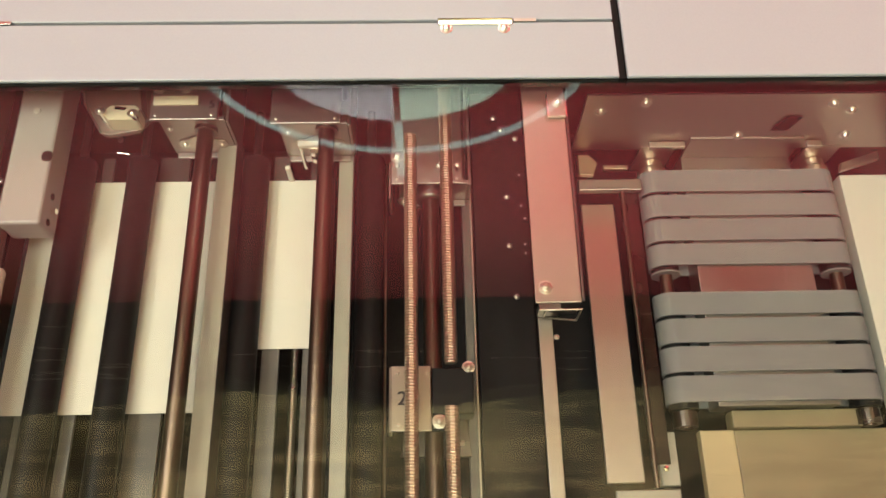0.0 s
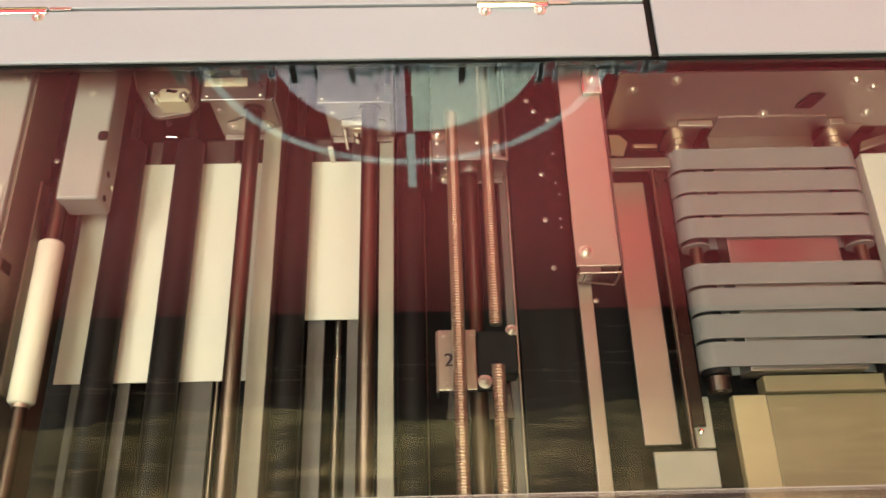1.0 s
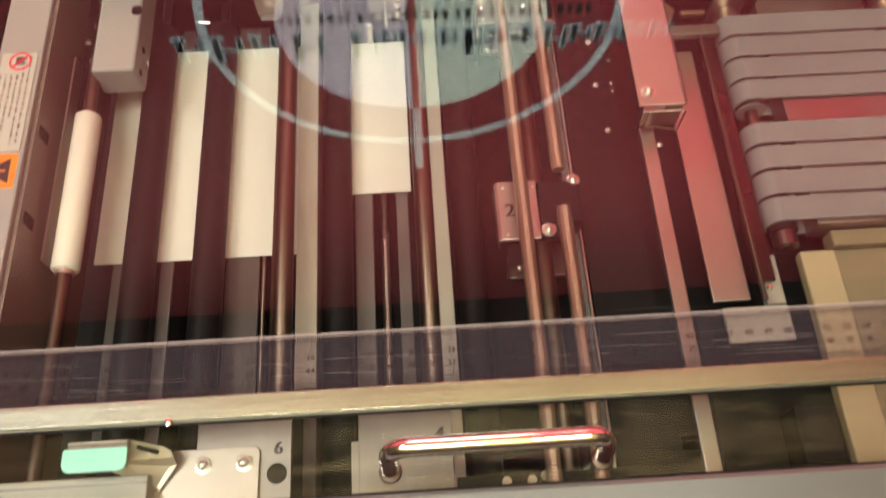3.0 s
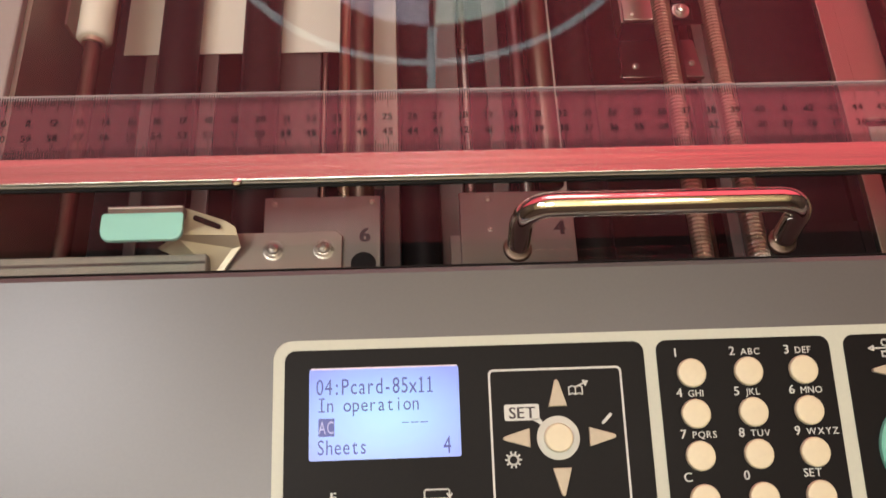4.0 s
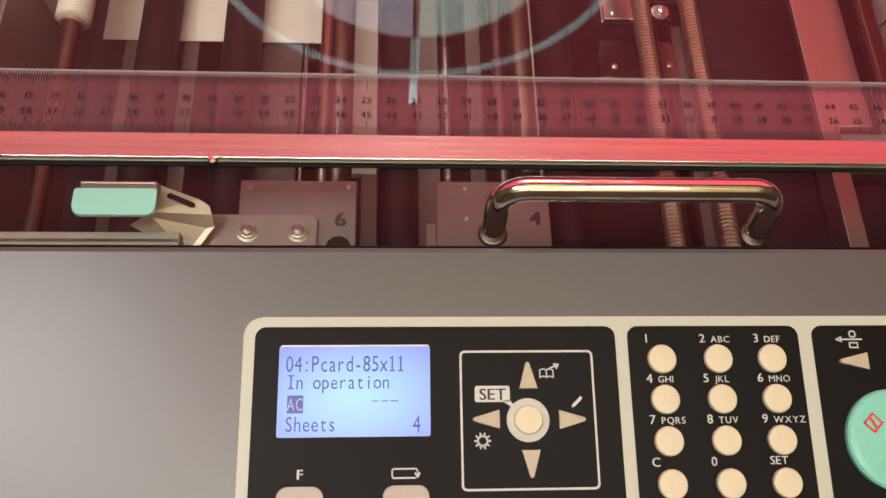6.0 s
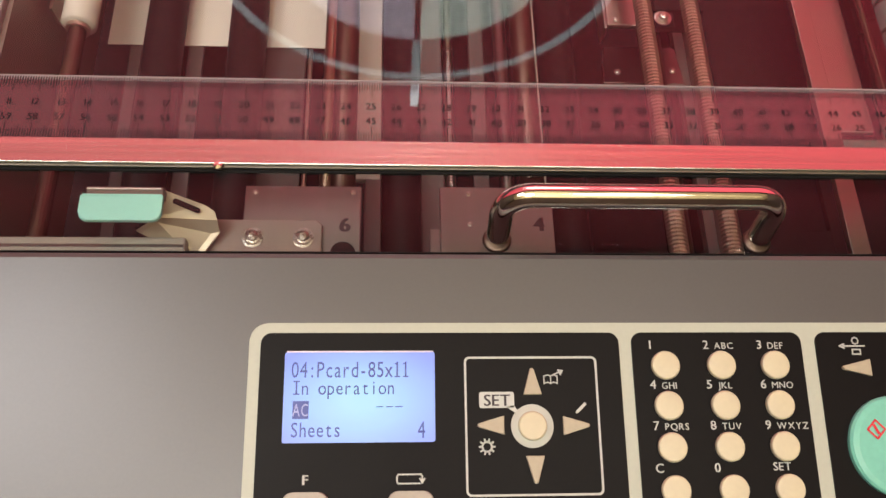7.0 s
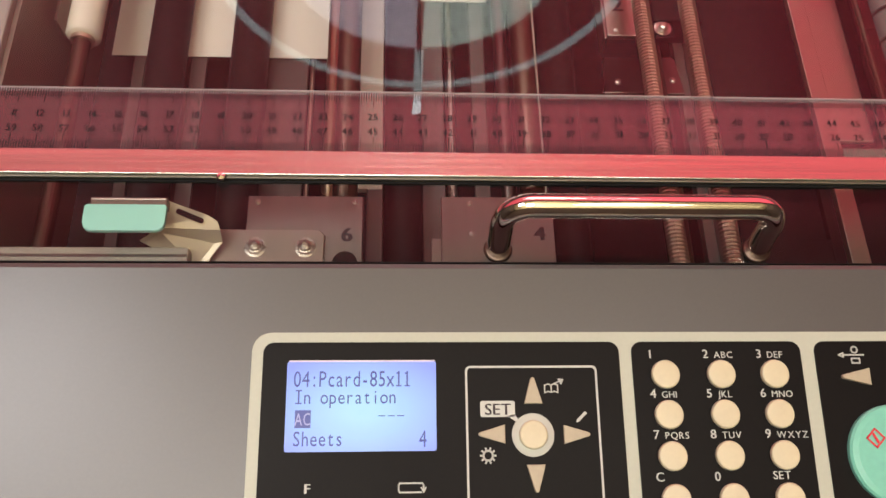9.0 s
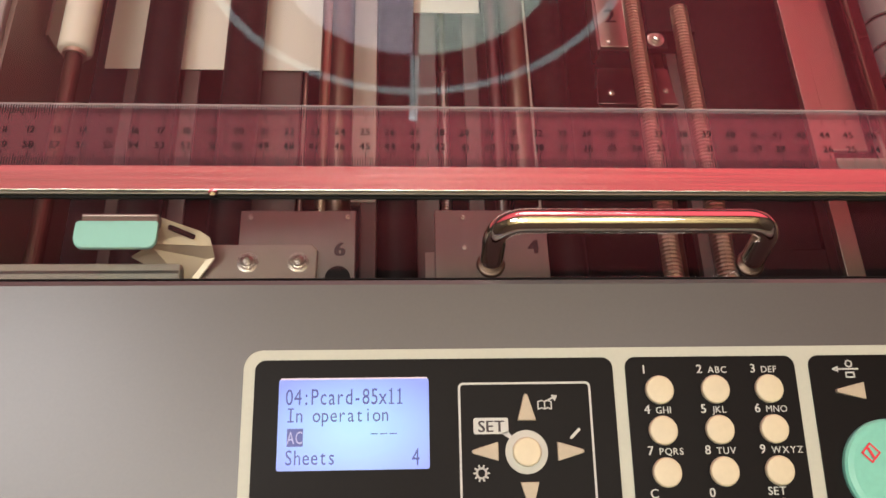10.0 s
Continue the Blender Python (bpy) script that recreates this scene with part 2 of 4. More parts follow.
def frame_slab(outer, inner, z0, z1):
    bm = bmesh.new()
    n = len(outer)
    rings = [[bm.verts.new((x, y, z)) for x, y in pts] for pts, z in ((outer, z0), (outer, z1), (inner, z1), (inner, z0))]
    for a in range(4):
        p, q = rings[a], rings[(a + 1) % 4]
        for i in range(n):
            bm.faces.new((p[i], p[(i + 1) % n], q[(i + 1) % n], q[i]))
    return bm


def rod(p, q, r, seg=20, caps=True, bm=None, ends=None):
    bm = bm or bmesh.new()
    p, q = Vector(p), Vector(q)
    d = (q - p)
    m = Matrix.Translation((p + q) / 2) @ d.to_track_quat("Z", "Y").to_matrix().to_4x4()
    bmesh.ops.create_cone(bm, cap_ends=caps, segments=seg, radius1=r, radius2=r if ends is None else ends, depth=d.length, matrix=m)
    return bm


def lathe(profile, seg=24, matrix=None):
    """profile: (radius, height) pairs about the z axis."""
    bm = bmesh.new()
    rings = []
    for r, z in profile:
        rings.append([bm.verts.new((r * math.cos(2 * math.pi * i / seg), r * math.sin(2 * math.pi * i / seg), z)) for i in range(seg)])
    for a, b in zip(rings, rings[1:]):
        for i in range(seg):
            bm.faces.new((a[i], a[(i + 1) % seg], b[(i + 1) % seg], b[i]))
    bm.faces.new(rings[0][::-1])
    bm.faces.new(rings[-1])
    if matrix:
        bm.transform(matrix)
    return bm


ALONG_Y = Matrix.Rotation(radians(-90), 4, "X")


def lead_screw(x, z, y0, y1, r):
    """A screw rod along y: a helical ridge round a core."""
    seg, pitch = 10, 0.0018
    n = int((y1 - y0) / pitch * seg)
    verts, faces = [], []
    prof = ((0.0, r * 0.84), (0.25, r * 0.85), (0.5, r), (0.75, r * 0.99))
    for i in range(n):
        a = 2 * math.pi * i / seg
        for off, rr in prof:
            verts.append((x + rr * math.cos(a), y0 + pitch * (i / seg + off), z + rr * math.sin(a)))
    k = len(prof)
    for i in range(n - 1):
        for j in range(k - 1):
            faces.append((i * k + j, i * k + j + 1, (i + 1) * k + j + 1, (i + 1) * k + j))
        if i + seg + 1 < n:
            faces.append((i * k + k - 1, (i + seg) * k, (i + seg + 1) * k, (i + 1) * k + k - 1))
    bm = bmesh.new()
    vs = [bm.verts.new(v) for v in verts]
    for f in faces:
        bm.faces.new([vs[i] for i in f])
    rod((x, y0, z), (x, y1, z), r * 0.83, 12, True, bm)
    return bm


def sweep(points, r, seg=16):
    bm = bmesh.new()
    rings = []
    pts = [Vector(p) for p in points]
    up = Vector((0, 1, 0))
    for i, p in enumerate(pts):
        d = (pts[min(i + 1, len(pts) - 1)] - pts[max(i - 1, 0)]).normalized()
        a = up.cross(d).normalized()
        b = d.cross(a)
        rings.append([bm.verts.new(p + r * (math.cos(t) * a + math.sin(t) * b)) for t in [2 * math.pi * k / seg for k in range(seg)]])
    for a, b in zip(rings, rings[1:]):
        for i in range(seg):
            bm.faces.new((a[i], a[(i + 1) % seg], b[(i + 1) % seg], b[i]))
    bm.faces.new(rings[0][::-1])
    bm.faces.new(rings[-1])
    return bm


GLYPHS = {}


def glyph(ch):
    """Vertices, faces and advance of one character of the built-in font, at size 1."""
    if ch not in GLYPHS:
        cu = bpy.data.curves.new("glyph", "FONT")
        cu.body = ch
        cu.resolution_u = 3
        ob = bpy.data.objects.new("glyph", cu)
        scene.collection.objects.link(ob)
        bpy.context.view_layer.update()
        ev = ob.evaluated_get(bpy.context.evaluated_depsgraph_get())
        me = ev.to_mesh()
        vs = [tuple(v.co) for v in me.vertices]
        fs = [tuple(p.vertices) for p in me.polygons]
        ev.to_mesh_clear()
        bpy.data.objects.remove(ob)
        bpy.data.curves.remove(cu)
        xs = [v[0] for v in vs] or [0, 0.3]
        GLYPHS[ch] = (vs, fs, min(xs), max(xs))
    return GLYPHS[ch]


def write(bm, text, x, y, z, height, centre=True, turn=0.0, squeeze=1.0, gap=0.12, mono=0.0, bold=0.0):
    """Adds flat lettering to bm; height: of a capital."""
    k = height / 0.70
    pen, placed = 0.0, []
    for ch in text:
        if ch == " ":
            pen += mono or 0.35
            continue
        vs, fs, a, b = glyph(ch)
        if mono:
            placed.append((vs, fs, pen + (mono - (b - a)) / 2 - a))
            pen += mono
        else:
            placed.append((vs, fs, pen - a))
            pen += (b - a) + gap
    width = pen - (0 if mono else gap)
    ca, sa = math.cos(radians(turn)), math.sin(radians(turn))
    for vs, fs, off in placed:
        for bx in ((0.0,) if not bold else (0.0, bold)):
            made = []
            for p in vs:
                u = (p[0] + off + bx - (width / 2 if centre else 0)) * k * squeeze
                v = p[1] * k
                made.append(bm.verts.new((x + u * ca - v * sa, y + u * sa + v * ca, z + bx * 0.0004)))
            for f in fs:
                bm.faces.new([made[i] for i in f])
    return bm


SCREW_MESH = {}


def screw(parent, x, y, z, r=0.0028, name="screw", mat=None, washer=False, turn=20):
    """A pan-head screw with a cross recess, head up."""
    key = (washer, (mat or CHROME).name)
    if key not in SCREW_MESH:
        prof = [(0.0005, 0), (1.0, 0), (1.0, 0.25), (0.85, 0.55), (0.5, 0.75), (0.28, 0.78), (0.22, 0.45), (0.01, 0.4)]
        if washer:
            prof = [(0.01, 0), (1.7, 0), (1.7, 0.15), (1.35, 0.2), (1.3, 0.45), (1.0, 0.45), (1.0, 0.75), (0.85, 1.05), (0.5, 1.25), (0.28, 1.28), (0.22, 0.9), (0.01, 0.85)]
        bm = lathe(prof, 16)
        for f in bm.faces:
            f.smooth = False
        top = 1.262 if washer else 0.762
        add_box(bm, -0.55, 0.55, -0.09, 0.09, top - 0.05, top)
        add_box(bm, -0.09, 0.09, -0.55, 0.55, top - 0.05, top + 0.004)
        me = bpy.data.meshes.new(name)
        bm.to_mesh(me)
        bm.free()
        me.materials.append(mat or SCREW_STEEL)
        SCREW_MESH[key] = me
    ob = new(name, SCREW_MESH[key])
    ob.parent = parent
    ob.matrix_basis = Matrix.Translation((x, y, z)) @ Matrix.Rotation(radians(turn), 4, "Z") @ Matrix.Diagonal((r, r, r, 1))
    return ob


# ---------- the room ----------
tagged(part("floor", box(-3.2, 3.2, -3.2, 1.4, -1.0, -0.92), CARPET), "dark carpeted hall floor", "floor", kind="structure")
tagged(part("wall_south", box(-3.2, 3.2, -3.3, -3.2, -0.92, 3.1), ROOM_DARK), "dark far wall of the hall", "wall", kind="structure")
tagged(part("wall_west", box(-3.3, -3.2, -3.2, 1.3, -0.92, 3.1), ROOM_DARK), "dark side wall of the hall", "wall", kind="structure")
tagged(part("wall_east", box(3.2, 3.3, -3.2, 1.3, -0.92, 3.1), ROOM_DARK), "dark side wall of the hall", "wall", kind="structure")
tagged(part("wall_panel", box(-2.6, 2.6, 1.18, 1.30, 0.3, 2.85), WALL_RED), "red fabric booth wall with its light put in as glow", "wall", kind="structure")
tagged(part("ceiling", box(-3.3, 3.3, -3.3, 0.90, 3.09, 3.15), CEILING), "uneven warm brown ceiling", "ceiling", kind="structure")
rng = random.Random(7)
wave = [(3.3 - 0.06 * i, 0.80 + 0.035 * math.sin(i * 0.21) + rng.uniform(-0.012, 0.012)) for i in range(111)]
tagged(part("trim", slab([(-3.3, 1.40), (-3.3, 0.80)][:1] + wave[::-1] + [(3.3, 1.40)], 2.85, 3.08), BLACK), "black bulkhead with an uneven edge between wall and ceiling", "bulkhead", kind="structure")
# Thin grey strips stand in for bright streaks of light along the bulkhead.
bm = bmesh.new()
for i in range(34):
    u, v, w = rng.uniform(-2.2, 2.2), rng.uniform(0.84, 1.10), rng.uniform(0.10, 0.45)
    add_box(bm, u, u + w, v, v + rng.uniform(0.003, 0.009), 2.836 + 0.0003 * i, 2.8362 + 0.0003 * i)
    add_box(bm, u + w * 0.8, u + w * 1.7, v - 0.006, v - 0.001, 2.836 + 0.0003 * i, 2.8362 + 0.0003 * i)
tagged(part("trim", bm, LIGHT_STREAK), "faint grey strips on the black bulkhead, standing in for light streaks", "trim", kind="structure")
tagged(part("wall_north", box(-3.2, 3.2, 1.30, 1.40, -0.92, 3.1), ROOM_DARK), "dark wall behind the booth panel", "wall", kind="structure")
sign = thing("wall_sign", "round registration-mark sign on a glowing red wall", "sign", (0.060, 1.18, 1.106))


def upright(pts, z0, z1):
    """A slab standing on the wall: outline in x and z, thickness towards the room."""
    bm = slab(pts, z0, z1)
    bm.transform(Matrix.Rotation(radians(90), 4, "X"))
    return bm


def arc(r, a0, a1, n=40):
    return [(r * math.cos(radians(a0 + (a1 - a0) * i / n)), r * math.sin(radians(a0 + (a1 - a0) * i / n))) for i in range(n + 1)]


part("disc_half", upright([(-0.008, -0.31)] + arc(0.317, 270 - 1.5, 90 + 1.5)[0:], 0.004, 0.012), DISC_LILAC, sign, "pale lilac half disc")
part("disc_half", upright(arc(0.317, -90 + 1.5, 90 - 1.5), 0.004, 0.012), DISC_MINT, sign, "pale mint half disc")
ring = frame_slab(arc(0.494, 0, 357, 119), arc(0.474, 0, 357, 119), 0.004, 0.010)
ring.transform(Matrix.Rotation(radians(90), 4, "X"))
part("ring", ring, RING_BLUE, sign, "thin pale blue ring")
part("tick", upright([(-0.012, 0.325), (0.012, 0.325), (0.012, 0.62), (-0.012, 0.62)], 0.012, 0.016), RING_BLUE, sign, "short pale blue cross stroke")
# lettering as plain bars: a wide and a thin stroke a letter, dark with a pale blue rim
CAPS = ((-0.555, 0.066, 0.083), (-0.470, 0.072, 0.083), (-0.280, 0.070, 0.083), (-0.139, 0.058, 0.083), (0.126, 0.072, 0.083))
SMALL = ((-0.376, 0.055, 0.075), (-0.070, 0.034, 0.050), (-0.028, 0.042, 0.050), (0.022, 0.036, 0.050), (0.070, 0.038, 0.050), (0.206, 0.048, 0.050),
         (0.264, 0.042, 0.050), (0.318, 0.052, 0.083), (0.380, 0.050, 0.050), (0.440, 0.054, 0.050), (0.502, 0.052, 0.050), (0.572, 0.052, 0.050))
for x, w, h in CAPS + SMALL:
    base = 0.010 + 0.020 * x
    strokes = [(x, x + w * 0.20, base, base + h), (x + w * 0.82, x + w * 0.92, base + 0.008, base + h - 0.008),
               (x - w * 0.06, x + w * 0.34, base, base + 0.004), (x + w * 0.2, x + w * 0.84, base + h * 0.55, base + h * 0.55 + 0.004)]
    for a0, a1, b0, b1 in strokes:
        part("letter_bar", upright([(a0, b0), (a1, b0), (a1, b1), (a0, b1)], 0.0170, 0.0190), SIGN_BLACK, sign)
        part("letter_rim", upright([(a0 - 0.005, b0 - 0.005), (a1 + 0.005, b0 - 0.005), (a1 + 0.005, b1 + 0.005), (a0 - 0.005, b1 + 0.005)], 0.0130, 0.0165), RIM_BLUE, sign)
rng = random.Random(4)
x = -0.30
while x < 0.43:
    w = rng.uniform(0.006, 0.012)
    base = -0.056 + 0.01 * x
    part("letter_bar", upright([(x, base), (x + w, base), (x + w, base + 0.026), (x, base + 0.026)], 0.013, 0.017), SIGN_BLACK, sign)
    x += w + rng.uniform(0.010, 0.020)

# ---------- the machine's cabinet ----------
body = thing("cutter_body", "grey painted cabinet of a card cutting machine", "machine")
# sloping front console top and cabinet
SL = math.atan(0.142)
bm = bmesh.new()
prof = [(-0.0707, -0.9), (-0.0707, 0.0135), (-0.0716, 0.0153), (-0.0735, 0.0161)]
for yy in (-0.19, -0.30):
    prof.append((yy, 0.0109 + 0.142 * (yy + 0.1102)))
prof += [(-0.306, -0.021), (-0.308, -0.03), (-0.308, -0.9)]
a = [bm.verts.new((-0.55, y, z)) for y, z in prof]
b = [bm.verts.new((0.62, y, z)) for y, z in prof]
bm.faces.new(a)
bm.faces.new(b[::-1])
for i in range(len(prof)):
    j = (i + 1) % len(prof)
    bm.faces.new((a[i], b[i], b[j], a[j]))
bmesh.ops.recalc_face_normals(bm, faces=bm.faces[:])
part("front_console", bm, GREY_PAINT, body)
part("console_seal", box(-0.55, 0.62, -0.0706, -0.0702, 0.0120, 0.0143), BLACK_RUBBER, body, "thin black seal along the console edge")
part("side_panel", box(-0.55, -0.34, -0.0692, 0.2935, -0.9, -0.006, 0.003), GREY_PAINT, body)
part("side_panel", box(0.52, 0.62, -0.0692, 0.2935, -0.9, -0.006, 0.003), GREY_PAINT, body)
part("back_panel", box(-0.34, 0.52, 0.36, 0.372, -0.9, -0.006), BLACK, body, "black inner rear wall")
part("well_floor", box(-0.34, 0.52, -0.0692, 0.36, -0.22, -0.20), BLACK, body, "black floor of the cutting bay")
# rear covers
part("rear_cover", box(-0.55, 0.2545, 0.2965, 0.3405, 0.0002, 0.003, 0.0008), LILAC_PAINT, body)
part("rear_lid", box(-0.55, 0.2545, 0.3428, 0.70, -0.004, 0.003, 0.0008), LILAC_PAINT, body)
part("rear_cover", box(0.2595, 0.72, 0.2960, 0.70, 0.0006, 0.004, 0.001), LILAC_PAINT, body)
part("gap_seal", box(0.2540, 0.2600, 0.2975, 0.70, -0.012, -0.001), BLACK, body, "black rubber strip in the gap")
part("cover_seam", box(-0.55, 0.2540, 0.3400, 0.3430, -0.012, -0.002), DARK_STEEL, body)
# Black strips put in for the shadow line between covers and pane.
part("cover_shadow_strip", box(-0.55, 0.2540, 0.2952, 0.2964, -0.006, 0.0000), BLACK_RUBBER, body, "dark strip standing in for the shadow line at the cover")
part("cover_shadow_strip", box(0.2600, 0.72, 0.2948, 0.2959, -0.006, 0.0004), BLACK_RUBBER, body, "dark strip standing in for the shadow line at the cover")


def hinge(x0, x1):
    h = thing("hinge", "small steel hinge with two screws", "hinge", ((x0 + x1) / 2, 0.341, 0.003), "cover hinges")
    w = (x1 - x0) / 2
    part("leaf", box(-w, w, -0.0035, 0.0005, 0, 0.0018, 0.0004), CHROME, h)
    part("knuckle", rod((-w, 0.0008, 0.001), (w, 0.0008, 0.001), 0.0013, 10), CHROME, h)
    part("leaf", box(w + 0.001, w + 0.016, -0.0005, 0.002, 0, 0.0012, 0.0003), GALV, h)
    for sx in (-w + 0.0055, w - 0.0055):
        screw(h, sx, -0.0055, 0.0002, 0.0025, washer=True)
    return h


hinge(0.1375, 0.1868)
hinge(-0.2090, -0.1590)

# ---------- the cover with its ruler, bar and handle ----------
cover = thing("bay_cover", "clear acrylic cover with an aluminium bar and chrome handle", "cover")
pane = part("pane", box(-0.33, 0.51, -0.0680, 0.2942, -0.0052, -0.0002, 0.0003, 1), GLASS, cover, "clear acrylic pane")
pane.visible_shadow = False

ruler = thing("ruler", "clear acrylic centimetre ruler lying on the cover", "ruler")
RY = -0.0013
rb = part("ruler_body", box(-0.27, 0.43, -0.0168 + RY, 0.0120 + RY, 0.0002, 0.0012, 0.0003, 1), RULER_CLEAR, ruler)
rb.visible_shadow = False
part("ruler_edge", box(-0.27, 0.43, 0.0120 + RY, 0.0123 + RY, 0.0001, 0.0013), EDGE, ruler, "pale frosted edge")


def ruler_x(cm):
    return 0.0007 + 0.994 * (cm - 26) / 100


bm = bmesh.new()
for i in range(0, 681):
    xx = ruler_x(i / 10)
    long = 0.0070 if i % 10 == 0 else 0.0055 if i % 5 == 0 else 0.0042
    add_box(bm, xx - 0.00014, xx + 0.00014, 0.0117 + RY - long, 0.0117 + RY, 0.0013, 0.00135)
    add_box(bm, xx - 0.00014, xx + 0.00014, -0.0166 + RY, -0.0166 + RY + long, 0.0013, 0.00135)
tagged(part("graduation", bm, RULER_INK, ruler), kind="stuff")
bm = bmesh.new()
for i in range(680):
    xx = ruler_x(i / 10 + 0.05)
    add_box(bm, xx - 0.00012, xx + 0.00012, 0.0100 + RY, 0.0119 + RY, 0.0013, 0.00135)
tagged(part("edge_fluting", bm, EDGE, ruler), kind="stuff")
for n in range(1, 68):
    xx = ruler_x(n) - 0.0004
    part("numeral", write(bmesh.new(), str(n), xx, -0.0016 + RY, 0.0014, 0.0030, bold=0.03, squeeze=0.95), RULER_INK, ruler)
    part("numeral", write(bmesh.new(), str(70 - n), xx, -0.0084 + RY, 0.0014, 0.0030, bold=0.03, squeeze=0.95), RULER_INK, ruler)

bar = part("stiffening_bar", box(-0.33, 0.51, -0.0292, -0.0187, 0.0, 0.0034, 0.00015), ALU, cover, "brushed aluminium bar")
part("bright_edge", box(-0.33, 0.51, -0.0304, -0.0293, 0.0, 0.0024, 0.0002), EDGE_STEEL, bar)
part("gasket", box(-0.33, 0.51, -0.0314, -0.0305, 0.0, 0.0008), BLACK, bar)
part("solder_spot", lathe([(0.0001, 0), (0.0020, 0.0001), (0.0016, 0.0006), (0.0001, 0.0009)], 12, Matrix.Translation((-0.0664, -0.0299, 0.0028))), CHROME, bar)

H, RB, LEAN, HY = 0.0252, 0.010, 0.0056, -0.0590
pts = [(0.038, HY, 0.0), (0.038, HY, 0.005), (0.038, HY, 0.010)]
for i in range(0, 9):
    t = radians(90 * i / 8)
    pts.append((0.038 + RB - RB * math.cos(t), HY, H - RB + RB * math.sin(t)))
for i in range(0, 9):
    t = radians(90 * i / 8)
    pts.append((0.1372 - RB + RB * math.sin(t), HY, H - RB + RB * math.cos(t)))
pts += [(0.1372, HY, 0.010), (0.1372, HY, 0.005), (0.1372, HY, 0.0)]
pts = [(px, py + LEAN * pz / H, pz) for px, py, pz in pts]
grip = part("pull_handle", sweep(pts, 0.0044, 24), CHROME, cover, "chrome bow handle", smooth=True)
for fx in (0.038, 0.1372):
    part("foot_ring", lathe([(0.0054, 0), (0.0054, 0.0006), (0.0050, 0.0012), (0.0042, 0.0015)], 40, Matrix.Translation((fx, HY, 0))), ROD_STEEL, grip, smooth=True)

# ---------- control panel ----------
panel = thing("control_panel", "black membrane control panel in a cream bezel on the grey console", "control panel")
panel.matrix_world = Matrix.Translation((0, -0.1102, 0.0109)) @ Matrix.Rotation(SL, 4, "X")
CS = math.cos(SL)


def pv(y):
    """Position up the slope for a world y."""
    return (y + 0.1102) / CS


V0 = pv(-0.185)
part("bezel", slab(round_rect(-0.0477, 0.33, V0 - 0.004, pv(-0.0961), 0.0058), -0.001, 0.0016, 0.0005), BEZEL, panel)
for name, x0, x1 in (("display_field", -0.0439, 0.0756), ("keypad_field", 0.0799, 0.1390), ("run_field", 0.1440, 0.32)):
    part(name, slab(round_rect(x0, x1, V0, pv(-0.0995), 0.0035), 0.0004, 0.0021), PANEL_BLACK, panel)
TOP = 0.0021

lcd = bpy.data.materials.new("lit_display")
lcd.use_nodes = True
nt = lcd.node_tree
b = nt.nodes["Principled BSDF"]
tc = nt.nodes.new("ShaderNodeTexCoord")
mp = nt.nodes.new("ShaderNodeMapping")
mp.inputs["Location"].default_value = (-0.5, -0.45, -1.0)
nt.links.new(tc.outputs["Generated"], mp.inputs["Vector"])
gr = nt.nodes.new("ShaderNodeVectorMath")
gr.operation = "LENGTH"
nt.links.new(mp.outputs[0], gr.inputs[0])
cr = nt.nodes.new("ShaderNodeValToRGB")
cr.color_ramp.elements[0].position, cr.color_ramp.elements[0].color = 0.1, (0.50, 0.90, 1.0, 1)
cr.color_ramp.elements[1].position, cr.color_ramp.elements[1].color = 0.68, (0.28, 0.40, 1.0, 1)
nt.links.new(gr.outputs["Value"], cr.inputs[0])
nt.links.new(cr.outputs[0], b.inputs["Emission Color"])
b.inputs["Emission Strength"].default_value = 1.25
b.inputs["Base Color"].default_value = (0.1, 0.1, 0.12, 1)
b.inputs["Roughness"].default_value = 0.2
screen = part("display", slab(round_rect(-0.0358, 0.0133, pv(-0.1347), pv(-0.1059), 0.0008), TOP - 0.001, TOP + 0.0001), lcd, panel, "lit blue-white display with dark text")
part("display_edge", box(-0.0352, 0.0128, pv(-0.1060), pv(-0.1055), TOP - 0.0008, TOP + 0.0003), material("pale_lilac_edge", (0.80, 0.76, 0.90), 0.4), panel)
LCD_INK = material("display_ink", (0.07, 0.10, 0.42), 0.4, 0, 0.05)
bm = bmesh.new()
LM = 0.53


def lcd_line(text, x0, x1, y, height):
    """A line of display text that spans x0 to x1."""
    k = (x1 - x0) / (len(text) * LM * height / 0.70)
    write(bm, text, x0 - 0.0001, pv(y), TOP + 0.0003, height, False, 0, k, mono=LM)


lcd_line("04:Pcard-85x11", -0.0336, 0.0052, -0.1141, 0.0052)
lcd_line("In operation", -0.0330, 0.0004, -0.1196, 0.0045)
lcd_line("Sheets", -0.0332, -0.0168, -0.1329, 0.0047)
for k in range(3):
    add_box(bm, -0.0058 + k * 0.0031, -0.0035 + k * 0.0031, pv(-0.1237), pv(-0.1234), TOP + 0.0002, TOP + 0.0003)
for k in (12, 13):
    cx = -0.0337 + (k + 0.5) * 0.0388 / 14
    add_box(bm, cx - 0.0009, cx + 0.0009, pv(-0.1141), pv(-0.1141) + 0.0004, TOP + 0.0002, TOP + 0.00031)
    add_box(bm, cx - 0.0008, cx, pv(-0.1141) + 0.0042, pv(-0.1141) + 0.0046, TOP + 0.0002, TOP + 0.00031)
for dv in (0.0, 0.0041):
    cx = -0.0331 + 0.5 * 0.0334 / 12
    add_box(bm, cx - 0.0010, cx + 0.0010, pv(-0.1196) + dv, pv(-0.1196) + dv + 0.0004, TOP + 0.0002, TOP + 0.00031)
write(bm, "4", 0.0088, pv(-0.1335), TOP + 0.0003, 0.0054, True, 0, 0.68)
part("display_text", bm, LCD_INK, screen)
